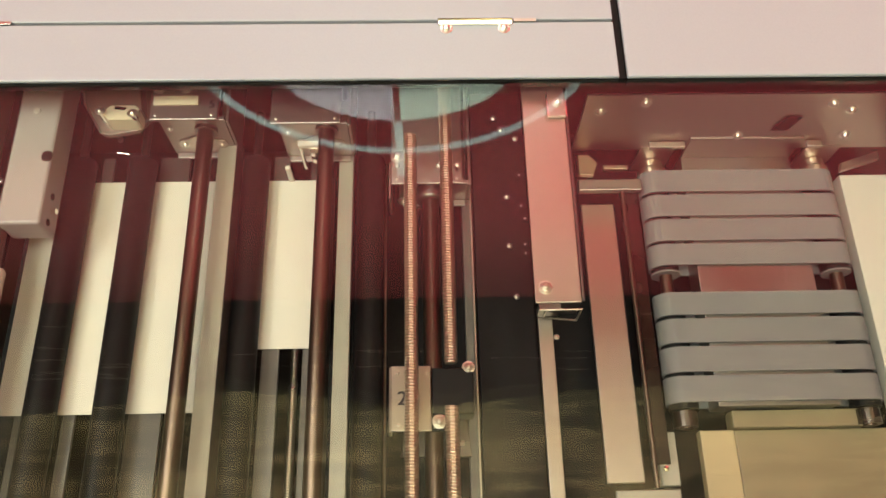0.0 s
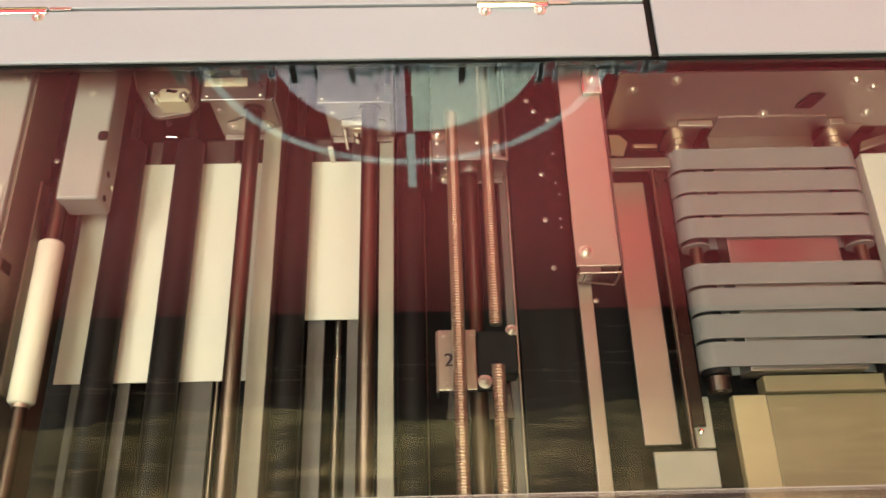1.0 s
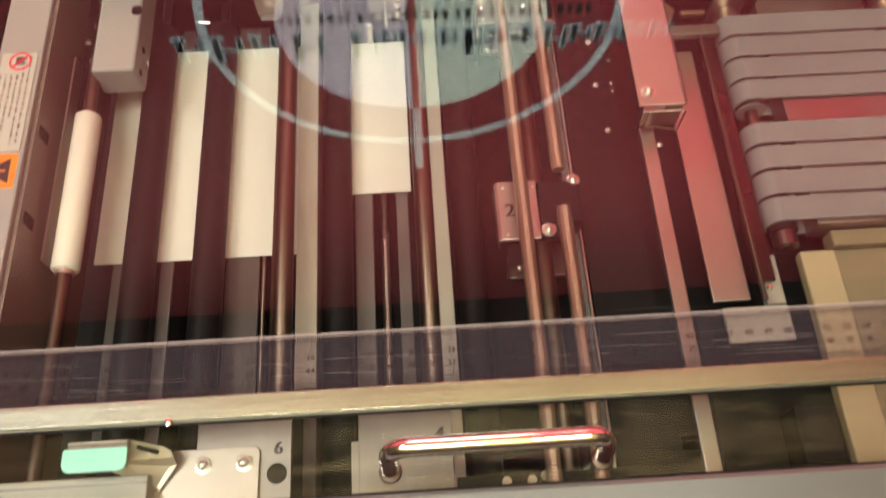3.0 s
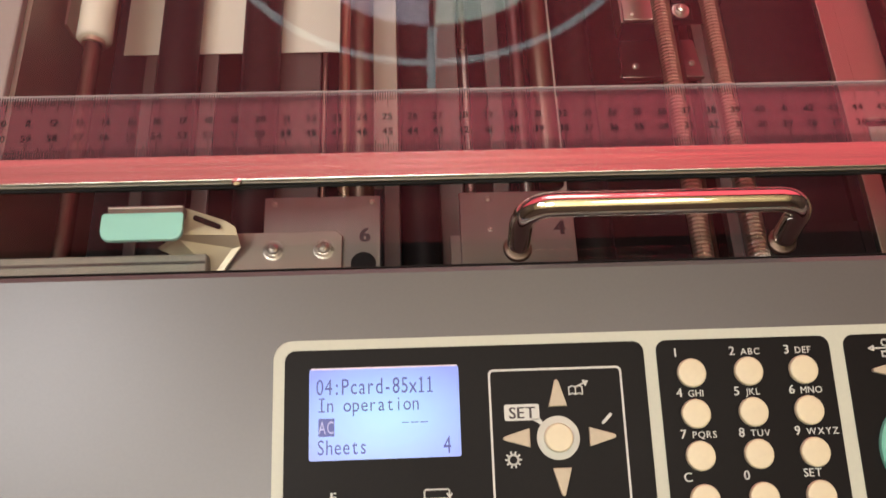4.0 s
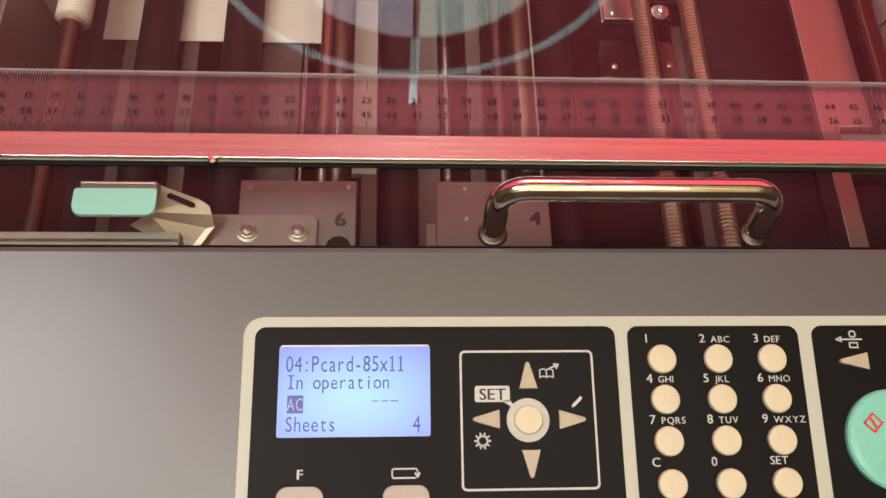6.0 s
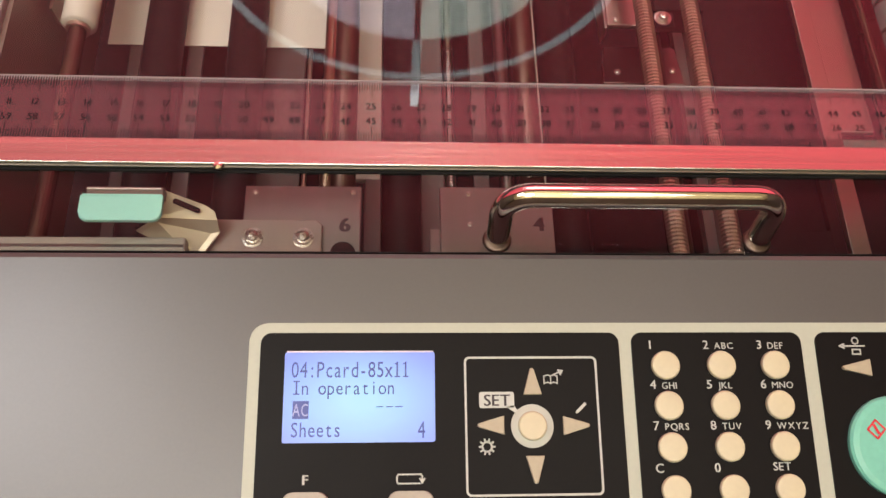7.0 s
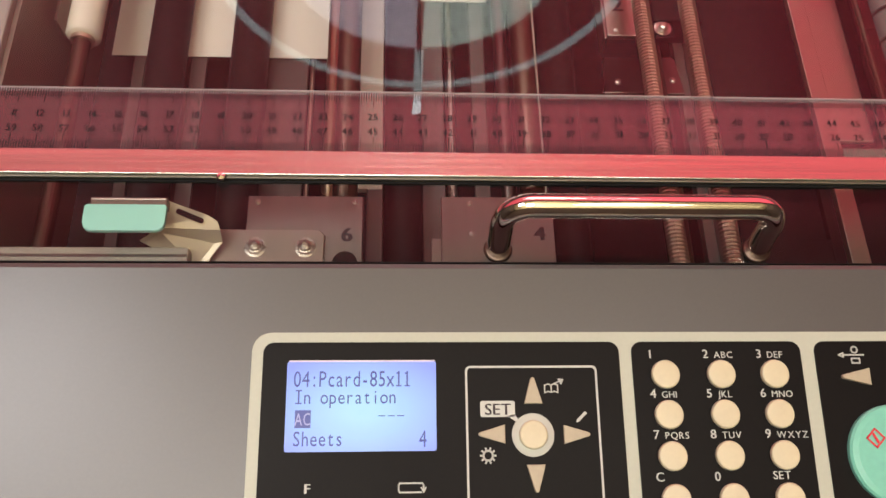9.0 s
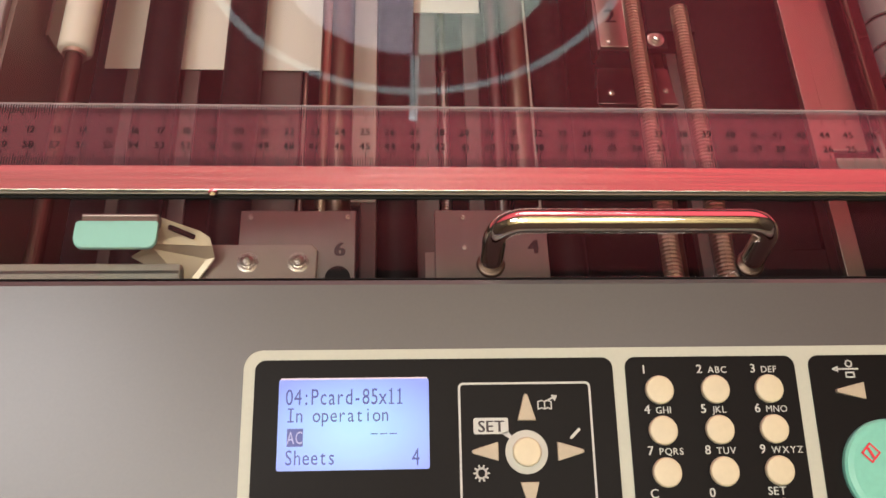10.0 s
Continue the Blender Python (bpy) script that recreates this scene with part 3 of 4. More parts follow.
part("cursor_block", box(-0.0327, -0.0276, pv(-0.1272), pv(-0.1216), TOP + 0.0001, TOP + 0.0003), LCD_INK, screen)
LCD_PALE = material("display_pale", (0.45, 0.5, 0.85), 0.4)
part("cursor_text", write(bmesh.new(), "AC", -0.0302, pv(-0.1264), TOP + 0.0005, 0.0040, True, 0, 0.62), LCD_PALE, screen)

# arrow keys in their printed frame
part("printed_frame", frame_slab(round_rect(0.0230, 0.0675, pv(-0.1517), pv(-0.1075), 0.0018), round_rect(0.0237, 0.0668, pv(-0.1510), pv(-0.1082), 0.0012), TOP, TOP + 0.0002), PRINT, panel)


def tri_key(x, v, turn, wide=0.0030, deep=0.0044):
    """An arrow key with a rounded tip, tip towards +v before it is turned."""
    pts = [(-wide, -deep), (wide, -deep), (wide * 0.95, -deep + 0.0006), (0.0007, deep - 0.0006), (0.0003, deep - 0.0001), (-0.0003, deep - 0.0001), (-0.0007, deep - 0.0006), (-wide * 0.95, -deep + 0.0006)]
    ca, sa = math.cos(radians(turn)), math.sin(radians(turn))
    rot = [(x + p * ca - q * sa, v + p * sa + q * ca) for p, q in pts]
    part("arrow_key", slab(rot, TOP - 0.0005, TOP + 0.0013, 0.0003), ARROW, panel)


tri_key(0.0454, pv(-0.1157), 0)
tri_key(0.0313, pv(-0.1297), 90)
tri_key(0.0595, pv(-0.1300), -90)
tri_key(0.0455, pv(-0.1437), 180)
RV = pv(-0.1300)
part("set_ring", lathe([(0.0050, 0), (0.0070, 0), (0.0070, 0.0003), (0.0051, 0.0003)], 40, Matrix.Translation((0.0450, RV, TOP))), material("pale_grey_print", (0.50, 0.52, 0.46), 0.5), panel)


def round_key(x, v, r, name="key", mat=BUTTON):
    part("key_gap", lathe([(0.001, 0), (r + 0.0004, 0), (r + 0.0004, 0.00025), (0.001, 0.00025)], 28, Matrix.Translation((x, v, TOP))), BLACK, panel)
    return part(name, lathe([(r, 0), (r, 0.0012), (r * 0.96, 0.0017), (r * 0.88, 0.0019), (0.001, 0.0020)], 32, Matrix.Translation((x, v, TOP))), mat, panel, smooth=False)


round_key(0.0450, RV, 0.0047, "set_key")
part("set_tag", slab(round_rect(0.0278, 0.0393, pv(-0.1242), pv(-0.1190), 0.0008), TOP, TOP + 0.0002), PRINT, panel)
part("set_tag", slab([(0.0366, pv(-0.1238)), (0.0392, pv(-0.1234)), (0.0405, pv(-0.1252)), (0.0397, pv(-0.1258))], TOP, TOP + 0.0002), PRINT, panel)
part("set_text", write(bmesh.new(), "SET", 0.0335, pv(-0.1235), TOP + 0.0004, 0.0037, bold=0.05), INK, panel)

KX = (0.0908, 0.1100, 0.1286)
KY = (-0.1107, -0.1239, -0.1372, -0.1506)
NAMES = (("1", ""), ("2", "ABC"), ("3", "DEF"), ("4", "GHI"), ("5", "JKL"), ("6", "MNO"), ("7", "PQRS"), ("8", "TUV"), ("9", "WXYZ"), ("C", ""), ("0", ""), ("SET", ""))
for i, (num, abc) in enumerate(NAMES):
    bm = bmesh.new()
    kx, kv = KX[i % 3], pv(KY[i // 3])
    round_key(kx, kv, 0.0048)
    if len(num) > 1:
        write(bm, num, kx - 0.0016, kv + 0.0059, TOP + 0.0003, 0.0026, bold=0.02)
    else:
        write(bm, num, kx - 0.0047, kv + 0.0056, TOP + 0.0003, 0.0029, bold=0.03)
    if abc:
        write(bm, abc, kx - 0.0017, kv + 0.0056, TOP + 0.0003, 0.0022, False, bold=0.015, gap=0.15)
    part("key_caption", bm, PRINT, panel)
bm = bmesh.new()
write(bm, "F", -0.0281, pv(-0.1474), TOP + 0.0003, 0.0030, bold=0.08)
part("key_caption", bm, PRINT, panel)


def bar_icon(bm, pts, w):
    """A printed line of width w through the points."""
    for (x0, y0), (x1, y1) in zip(pts, pts[1:]):
        d = Vector((x1 - x0, y1 - y0))
        n = Vector((-d.y, d.x)).normalized() * w / 2
        e = d.normalized() * w / 2
        q = [(x0 - e.x + n.x, y0 - e.y + n.y), (x0 - e.x - n.x, y0 - e.y - n.y), (x1 + e.x - n.x, y1 + e.y - n.y), (x1 + e.x + n.x, y1 + e.y + n.y)]
        bm.faces.new([bm.verts.new((u, v, TOP + 0.0003)) for u, v in q])


bm = bmesh.new()
u, v = 0.0517, pv(-0.1150)
bar_icon(bm, [(u - 0.0022, v + 0.001), (u - 0.0022, v - 0.0014), (u - 0.001, v - 0.0010), (u, v - 0.0014), (u + 0.001, v - 0.0010), (u + 0.0022, v - 0.0014), (u + 0.0022, v + 0.001), (u + 0.001, v + 0.0014), (u, v + 0.001), (u - 0.001, v + 0.0014), (u - 0.0022, v + 0.001)], 0.0004)
bar_icon(bm, [(u, v + 0.001), (u, v - 0.0012)], 0.0004)
bar_icon(bm, [(u + 0.0004, v + 0.0012), (u + 0.0036, v + 0.0026)], 0.0005)
bar_icon(bm, [(u + 0.0026, v + 0.0030), (u + 0.0040, v + 0.0028), (u + 0.0034, v + 0.0016), (u + 0.0026, v + 0.0030)], 0.0005)
part("book_icon", bm, PRINT, panel)
bm = bmesh.new()
u, v = 0.0300, pv(-0.1364)
for i in range(10):
    a = 2 * math.pi * i / 10
    bar_icon(bm, [(u + 0.0016 * math.cos(a), v + 0.0016 * math.sin(a)), (u + 0.0024 * math.cos(a), v + 0.0024 * math.sin(a))], 0.0006)
    c = a + 2 * math.pi / 10
    bar_icon(bm, [(u + 0.0016 * math.cos(a), v + 0.0016 * math.sin(a)), (u + 0.0016 * math.cos(c), v + 0.0016 * math.sin(c))], 0.0007)
part("gear_icon", bm, PRINT, panel)
bm = bmesh.new()
bar_icon(bm, [(0.0604, pv(-0.1253)), (0.0626, pv(-0.1232))], 0.0010)
bar_icon(bm, [(0.0599, pv(-0.1258)), (0.0601, pv(-0.1256))], 0.0006)
part("pencil_icon", bm, PRINT, panel)
bm = bmesh.new()
v = pv(-0.1460)
bar_icon(bm, [(0.0082, v - 0.0014), (0.0014, v - 0.0014), (0.0010, v - 0.0008), (0.0010, v + 0.0008), (0.0014, v + 0.0014), (0.0086, v + 0.0014), (0.0090, v + 0.0008), (0.0090, v - 0.0008)], 0.0005)
bar_icon(bm, [(0.0083, v + 0.0000), (0.0090, v - 0.0012), (0.0097, v + 0.0000)], 0.0005)
part("loop_icon", bm, PRINT, panel)
bm = bmesh.new()
u, v = 0.1568, pv(-0.1043)
bar_icon(bm, [(u - 0.0032, v), (u + 0.0042, v)], 0.0005)
bar_icon(bm, [(u - 0.0046, v), (u - 0.0030, v + 0.0007), (u - 0.0030, v - 0.0007), (u - 0.0046, v)], 0.0005)
bar_icon(bm, [(u + 0.0016 * 0.7 * math.cos(0.7854 * i) + 0.0012, v + 0.0018 + 0.0016 * 0.7 * math.sin(0.7854 * i)) for i in range(9)], 0.0005)
bar_icon(bm, [(u - 0.0002, v - 0.0012), (u + 0.0026, v - 0.0012), (u + 0.0026, v - 0.0028), (u - 0.0002, v - 0.0028), (u - 0.0002, v - 0.0012)], 0.0005)
part("feed_icon", bm, PRINT, panel)
tri_key(0.1570, pv(-0.1117), 90, 0.0029, 0.0050)
tri_key(0.1758, pv(-0.1117), -90, 0.0029, 0.0050)
for bx in (-0.0277, 0.0054):
    part("pill_key", slab(round_rect(bx - 0.0073, bx + 0.0073, pv(-0.1562), pv(-0.1496), 0.0033), TOP, TOP + 0.0016, 0.0004), PILL, panel)
start_key = part("start_key", lathe([(0.0165, 0), (0.0165, 0.0016), (0.0158, 0.0024), (0.0140, 0.0028), (0.001, 0.0030)], 56, Matrix.Translation((0.1668, pv(-0.1376), TOP))), GREEN, panel, "large round mint green start button")
bm = bmesh.new()
u, v = 0.1591, pv(-0.1322)
zs = 0.0030
for p0, p1, w in (((0, 0.0030), (0.0030, 0), 0.0006), ((0.0030, 0), (0, -0.0030), 0.0006), ((0, -0.0030), (-0.0030, 0), 0.0006), ((-0.0030, 0), (0, 0.0030), 0.0006), ((-0.0006, 0.0012), (0.0006, -0.0012), 0.0009)):
    bar_icon(bm, [(u + p0[0], v + p0[1]), (u + p1[0], v + p1[1])], w)
for vv in bm.verts:
    vv.co.z += zs
part("start_mark", bm, RED_PRINT, start_key)

# ---------- under the front edge of the cover ----------
pl6 = thing("front_bracket", "satin steel plate marked 6 under the cover", "bracket", group="numbered brackets")
part("plate", box(-0.0626, -0.0141, -0.067, -0.0189, -0.036, -0.033, 0.0004), STEEL, pl6)
part("number", write(bmesh.new(), "6", -0.0210, -0.0402, -0.0328, 0.0064, bold=0.10), INK, pl6)
part("hole", lathe([(0.0002, 0), (0.0052, 0), (0.0052, 0.0002), (0.0002, 0.0002)], 24, Matrix.Translation((-0.0212, -0.0500, -0.0330))), BLACK, pl6)
screw(pl6, -0.0176, -0.0219, -0.033, 0.0012)
screw(pl6, -0.0584, -0.0221, -0.033, 0.0012)
part("side_post", box(-0.0140, -0.0065, -0.067, 0.30, -0.09, -0.0685, 0.0005), DIM_SLAT, pl6)
pl4 = thing("front_bracket", "satin steel plate marked 4 under the cover", "bracket", group="numbered brackets")
part("plate", box(0.0196, 0.0687, -0.067, -0.0149, -0.043, -0.040, 0.0004), STEEL, pl4)
part("number", write(bmesh.new(), "4", 0.0618, -0.0360, -0.0398, 0.0066, bold=0.10), INK, pl4)
screw(pl4, 0.0325, -0.0330, -0.040, 0.0012)
screw(pl4, 0.0322, -0.0185, -0.040, 0.0012)
part("side_tab", box(0.0155, 0.0194, -0.067, -0.034, -0.046, -0.043), STEEL, pl4)

latch = thing("release_lever", "steel release lever with a mint green tab", "lever")
part("lever_plate", slab([(-0.084, -0.066), (-0.0300, -0.066), (-0.0296, -0.0385), (-0.032, -0.036), (-0.073, -0.036), (-0.084, -0.045)], -0.0328, -0.0306, 0.0004), GALV, latch)
for bx in (-0.0577, -0.0372):
    screw(latch, bx, -0.0442, -0.0306, 0.0026, "bolt", washer=True)
def folded(name, outline, mat, label=""):
    """A bent plate from corner points, 1.2 mm thick."""
    bm = bmesh.new()
    lo = [bm.verts.new((px, py, pz - 0.0012)) for px, py, pz in outline]
    hi = [bm.verts.new(p) for p in outline]
    n = len(outline)
    bm.faces.new(hi)
    bm.faces.new(lo[::-1])
    for i in range(n):
        bm.faces.new((lo[i], lo[(i + 1) % n], hi[(i + 1) % n], hi[i]))
    bmesh.ops.triangulate(bm, faces=bm.faces[:])
    bmesh.ops.recalc_face_normals(bm, faces=bm.faces[:])
    return part(name, bm, mat, latch, label)


folded("lever_arm", [(-0.0975, -0.0345, -0.009), (-0.0893, -0.0341, -0.009), (-0.0747, -0.0365, -0.017), (-0.0712, -0.0383, -0.019), (-0.0704, -0.0412, -0.021), (-0.0935, -0.0431, -0.015)], ZINC, "folded steel arm with a slot")
folded("arm_flange", [(-0.0704, -0.0413, -0.0212), (-0.0700, -0.0440, -0.0260), (-0.0785, -0.0560, -0.0285), (-0.0835, -0.0470, -0.0265), (-0.1009, -0.0462, -0.020), (-0.0930, -0.0432, -0.0155)], ZINC, "bright folded flange")
slot = slab(round_rect(-0.0055, 0.0055, -0.0011, 0.0011, 0.0010), 0, 0.0004)
slot.transform(Matrix.Translation((-0.0810, -0.0385, -0.0141)) @ Matrix.Rotation(radians(-14), 4, "Z") @ Matrix.Rotation(radians(26), 4, "Y"))
part("slot", slot, BLACK, latch)
part("tab", slab(round_rect(-0.1180, -0.0875, -0.0495, -0.0385, 0.003, radii=(0.0035, 0.0006, 0.0006, 0.0035)), -0.0064, -0.0044, 0.0008), GREEN_TAB, latch, "mint green plastic tab")
part("tab_holder", box(-0.1168, -0.0880, -0.0386, -0.0345, -0.011, -0.0060, 0.0006), UMBER, latch)
part("holder_lip", box(-0.1165, -0.0883, -0.0360, -0.0350, -0.0060, -0.0052, 0.0003), GALV, latch)
strip = thing("edge_channel", "grey-beige painted channel along the front edge", "channel")
part("channel", box(-0.33, -0.0815, -0.067, -0.0490, -0.030, -0.020, 0.0008), TRAY_GREY, strip)
part("groove", box(-0.33, -0.0820, -0.0535, -0.0523, -0.0205, -0.0197), DARK_STEEL, strip)

# ---------- the cutting bay: left side ----------
fr = thing("support_rail", "grey painted side frame rail with a warning label", "frame")
part("rail", box(-0.2015, -0.1740, -0.066, 0.34, -0.07, -0.022, 0.0012), FRAME_GREY, fr)
part("inner_face", box(-0.1738, -0.1715, -0.066, 0.34, -0.12, -0.026), UMBER, fr, "brown-grey inner side plate")
for sy in (0.165, 0.105):
    part("slot", box(-0.1716, -0.1712, sy - 0.004, sy + 0.004, -0.042, -0.030), BLACK, fr)
screw(fr, -0.1780, 0.303, -0.022, 0.0026)
for sy, sx in ((0.300, -0.163), (0.276, -0.163), (0.262, -0.168), (0.246, -0.163)):
    screw(fr, sx, sy, -0.066, 0.0022)
part("inner_ledge", box(-0.1712, -0.158, 0.20, 0.34, -0.075, -0.066, 0.0005), BLACK, fr)
lab = thing("warning_label", "white warning label with an orange triangle field", "label")
part("sheet", box(-0.1995, -0.1757, 0.1190, 0.2195, -0.0219, -0.0216), LABEL_WHITE, lab)
part("orange_field", box(-0.1990, -0.1762, 0.1195, 0.1430, -0.0216, -0.0214), ORANGE, lab)
part("triangle", slab([(-0.1945, 0.1312), (-0.1800, 0.1228), (-0.1800, 0.1396)], -0.0214, -0.0212), INK, lab)
part("exclamation", box(-0.1892, -0.1824, 0.1305, 0.1319, -0.0212, -0.0210), ORANGE, lab)
ring = frame_slab(arc(0.0070, 0, 350, 35), arc(0.0057, 0, 350, 35), 0, 0.0002)
ring.transform(Matrix.Translation((-0.1865, 0.2115, -0.0216)))
part("ban_ring", ring, RED_PRINT, lab)
bs = box(-0.0055, 0.0055, -0.0006, 0.0006, 0, 0.0003)
bs.transform(Matrix.Translation((-0.1865, 0.2115, -0.0216)) @ Matrix.Rotation(radians(45), 4, "Z"))
part("ban_bar", bs, RED_PRINT, lab)
hp = bmesh.new()
for k in range(4):
    add_box(hp, -0.1893 + k * 0.0014, -0.1883 + k * 0.0014, 0.2085, 0.2120, -0.0216, -0.02155)
add_box(hp, -0.1893, -0.1841, 0.2120, 0.2150, -0.0216, -0.02155)
part("glove_pictogram", hp, INK, lab)
rng = random.Random(9)
for k in range(6):
    yy = 0.2010 if k < 4 else 0.2150
    xx = -0.1975 + k * 0.0034
    while yy > 0.150:
        ln = rng.uniform(0.0008, 0.0045)
        if k != 3 or yy > 0.17:
            bm = bmesh.new()
            for q in range(int(ln / 0.0009) + 1):
                add_box(bm, xx, xx + rng.choice((0.0010, 0.0014)), yy - q * 0.0009 - 0.0006, yy - q * 0.0009, -0.0216, -0.0215)
            part("text_bar", bm, INK, lab)
        yy -= ln + 0.0020
part("border", frame_slab(round_rect(-0.1992, -0.1760, 0.1440, 0.2190, 0.0012), round_rect(-0.1988, -0.1764, 0.1444, 0.2186, 0.0009), -0.0216, -0.0215), INK, lab)

rol = thing("feed_roller", "ivory plastic feed roller on a steel shaft", "roller")
part("shaft", rod((-0.1545, -0.066, -0.055), (-0.1545, 0.33, -0.055), 0.0042), ROD_STEEL, rol, smooth=False)
part("sleeve", lathe([(0.0045, 0.0800), (0.0070, 0.0800), (0.0083, 0.0812), (0.0083, 0.1895), (0.0070, 0.1912), (0.0045, 0.1912)], 32, Matrix.Translation((-0.1545, 0, -0.055)) @ ALONG_Y), IVORY, rol, "ivory plastic sleeve", smooth=True)
part("collar", lathe([(0.0042, 0.0775), (0.0056, 0.0775), (0.0056, 0.0800), (0.0042, 0.0800)], 20, Matrix.Translation((-0.1545, 0, -0.055)) @ ALONG_Y), BRASS, rol)
edge = thing("guide_strip", "thin bright steel guide strip beside the roller", "strip")
part("blade", box(-0.1668, -0.1655, 0.085, 0.235, -0.060, -0.048), GALV, edge)

armb = thing("arm_housing", "grey sheet-metal arm housing", "housing")
part("housing", box(-0.1525, -0.1240, 0.2180, 0.345, -0.068, -0.0425, 0.0022, 3), FRAME_GREY, armb)
part("oblong_hole", slab(round_rect(-0.1305, -0.1235, 0.2640, 0.2720, 0.003), -0.0427, -0.0423), BLACK, armb)
for sy in (0.243, 0.224):
    part("side_hole", rod((-0.1241, sy, -0.054), (-0.1236, sy, -0.054), 0.0025, 14), BLACK, armb)
part("bolt", rod((-0.1241, 0.233, -0.056), (-0.1205, 0.233, -0.056), 0.0022, 12), CHROME, armb)
part("rivet", lathe([(0.0001, 0), (0.0028, 0), (0.0022, 0.0009), (0.0001, 0.0011)], 16, Matrix.Translation((-0.1395, 0.3040, -0.0425))), LABEL_WHITE, armb)

# ---------- paper, guide rollers and slats ----------
sheet = part("paper_sheet", box(0.0040, 0.0525, 0.1480, 0.2780, -0.1004, -0.1000), PAPER)
tagged(sheet, "short blank cream-white card strip under the rollers", "paper")
sheet = part("paper_sheet", box(-0.158, 0.0030, 0.1050, 0.2780, -0.1004, -0.1000), PAPER)
tagged(sheet, "blank cream-white paper sheet lying under the rollers", "paper")
table = thing("feed_table", "dark feed table with grey slats", "table")
part("table_top", box(-0.172, 0.165, -0.066, 0.33, -0.152, -0.146), BLACK, table)
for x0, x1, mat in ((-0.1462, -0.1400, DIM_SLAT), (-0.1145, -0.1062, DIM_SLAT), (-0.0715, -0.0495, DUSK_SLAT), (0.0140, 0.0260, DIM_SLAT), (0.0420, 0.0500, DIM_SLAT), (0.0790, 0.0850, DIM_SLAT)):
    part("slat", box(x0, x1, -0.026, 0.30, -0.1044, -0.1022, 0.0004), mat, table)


def guide_roller(x, z, r, y0=-0.066, y1=0.30):
    g = thing("guide_roller", "black rubber guide roller across the feed table", "roller", (x, 0, z), "black guide rollers")
    part("tube", lathe([(0.003, y0 + 0.01), (r * 0.9, y0 + 0.01), (r, y0 + 0.012), (r, y1 - 0.012), (r * 0.9, y1 - 0.01), (0.003, y1 - 0.01)], 28, ALONG_Y), BLACK_RUBBER, g, smooth=True)
    part("shaft", rod((0, y0, 0), (0, y1 + 0.03, 0), 0.003, 12), DARK_STEEL, g)


guide_roller(-0.1240, -0.0895, 0.0104)
guide_roller(-0.0797, -0.0895, 0.0102)
guide_roller(0.0035, -0.0895, 0.0100)
guide_roller(0.0880, -0.0895, 0.0100)

ch = thing("side_channel", "light steel channel between the rods", "channel", group="light channels")
part("flange", box(-0.0195, -0.0068, 0.004, 0.335, -0.072, -0.068, 0.0004), PALE_CHANNEL, ch)
ch = thing("side_channel", "light steel channel between the rods", "channel", group="light channels")
part("flange", box(0.0655, 0.0758, -0.066, 0.335, -0.085, -0.080, 0.0004), PALE_CHANNEL, ch)
ch = thing("side_channel", "narrow light steel channel beside the screws", "channel", group="light channels")
part("flange", box(0.1535, 0.1593, -0.066, 0.335, -0.088, -0.082, 0.0004), DIM_SLAT, ch)
part("lip", box(0.1593, 0.1602, -0.066, 0.335, -0.088, -0.078), GALV, ch)


def shaft(x, z, r, y0, y1, mat, label):
    s = thing("shaft", label, "shaft", (x, y0, z), "cross shafts")
    part("rod", lathe([(0.0004, 0), (r * 0.92, 0), (r, 0.0006), (r, y1 - y0 - 0.0006), (r * 0.92, y1 - y0), (0.0004, y1 - y0)], 24, ALONG_Y), mat, s, smooth=True)


shaft(-0.0228, -0.045, 0.0056, -0.030, 0.33, ROD_STEEL, "polished steel shaft across the bay")
shaft(-0.0330, -0.080, 0.0040, -0.030, 0.283, BRONZE, "thin bronze-coloured shaft across the bay")
shaft(-0.0478, -0.1080, 0.0013, -0.066, 0.285, BRASS, "very thin bronze-coloured rod across the bay")
shaft(0.0607, -0.040, 0.0055, -0.013, 0.33, ROD_STEEL, "polished steel shaft across the bay")
shaft(0.0580, -0.092, 0.0036, -0.030, 0.275, DARK_STEEL, "dark steel shaft across the bay")
shaft(0.1310, -0.060, 0.0058, -0.066, 0.262, ROD_STEEL, "polished steel shaft between the lead screws")
shaft(0.0977, -0.118, 0.0010, -0.012, 0.30, GALV, "very thin bright steel rod across the bay")

for sx, y0, y1, r, z in ((0.1180, -0.066, 0.272, 0.0043, -0.0285), (0.1414, -0.066, 0.090, 0.0043, -0.029), (0.1414, 0.1165, 0.335, 0.0043, -0.029)):
    ls = thing("lead_screw", "bronze-coloured lead screw along the bay", "lead screw", group="lead screws")
    part("thread", lead_screw(sx, z, y0, y1, r), BRASS, ls)
ls = thing("lead_screw", "thin steel adjusting screw along the bay", "lead screw", group="lead screws")
part("thread", lead_screw(0.0321, -0.132, -0.012, 0.290, 0.0030), SCREW_STEEL, ls)

# ---------- carriage marked 2 ----------
car = thing("carriage", "black carriage block with a steel plate marked 2", "carriage")
part("plate", box(0.1052, 0.1295, 0.0800, 0.1195, -0.048, -0.045, 0.0006), GALV, car)
part("fold", box(0.1040, 0.1056, 0.0790, 0.1190, -0.058, -0.046, 0.0005), STEEL, car)
part("number", write(bmesh.new(), "2", 0.1118, 0.0955, -0.0448, 0.0085, bold=0.06), INK, car)
for sx, sy in ((0.1092, 0.1150), (0.1270, 0.1150), (0.1097, 0.0835)):
    screw(car, sx, sy, -0.045, 0.0013)
part("block", box(0.1300, 0.1555, 0.0895, 0.1180, -0.062, -0.044, 0.001), BLACK, car)
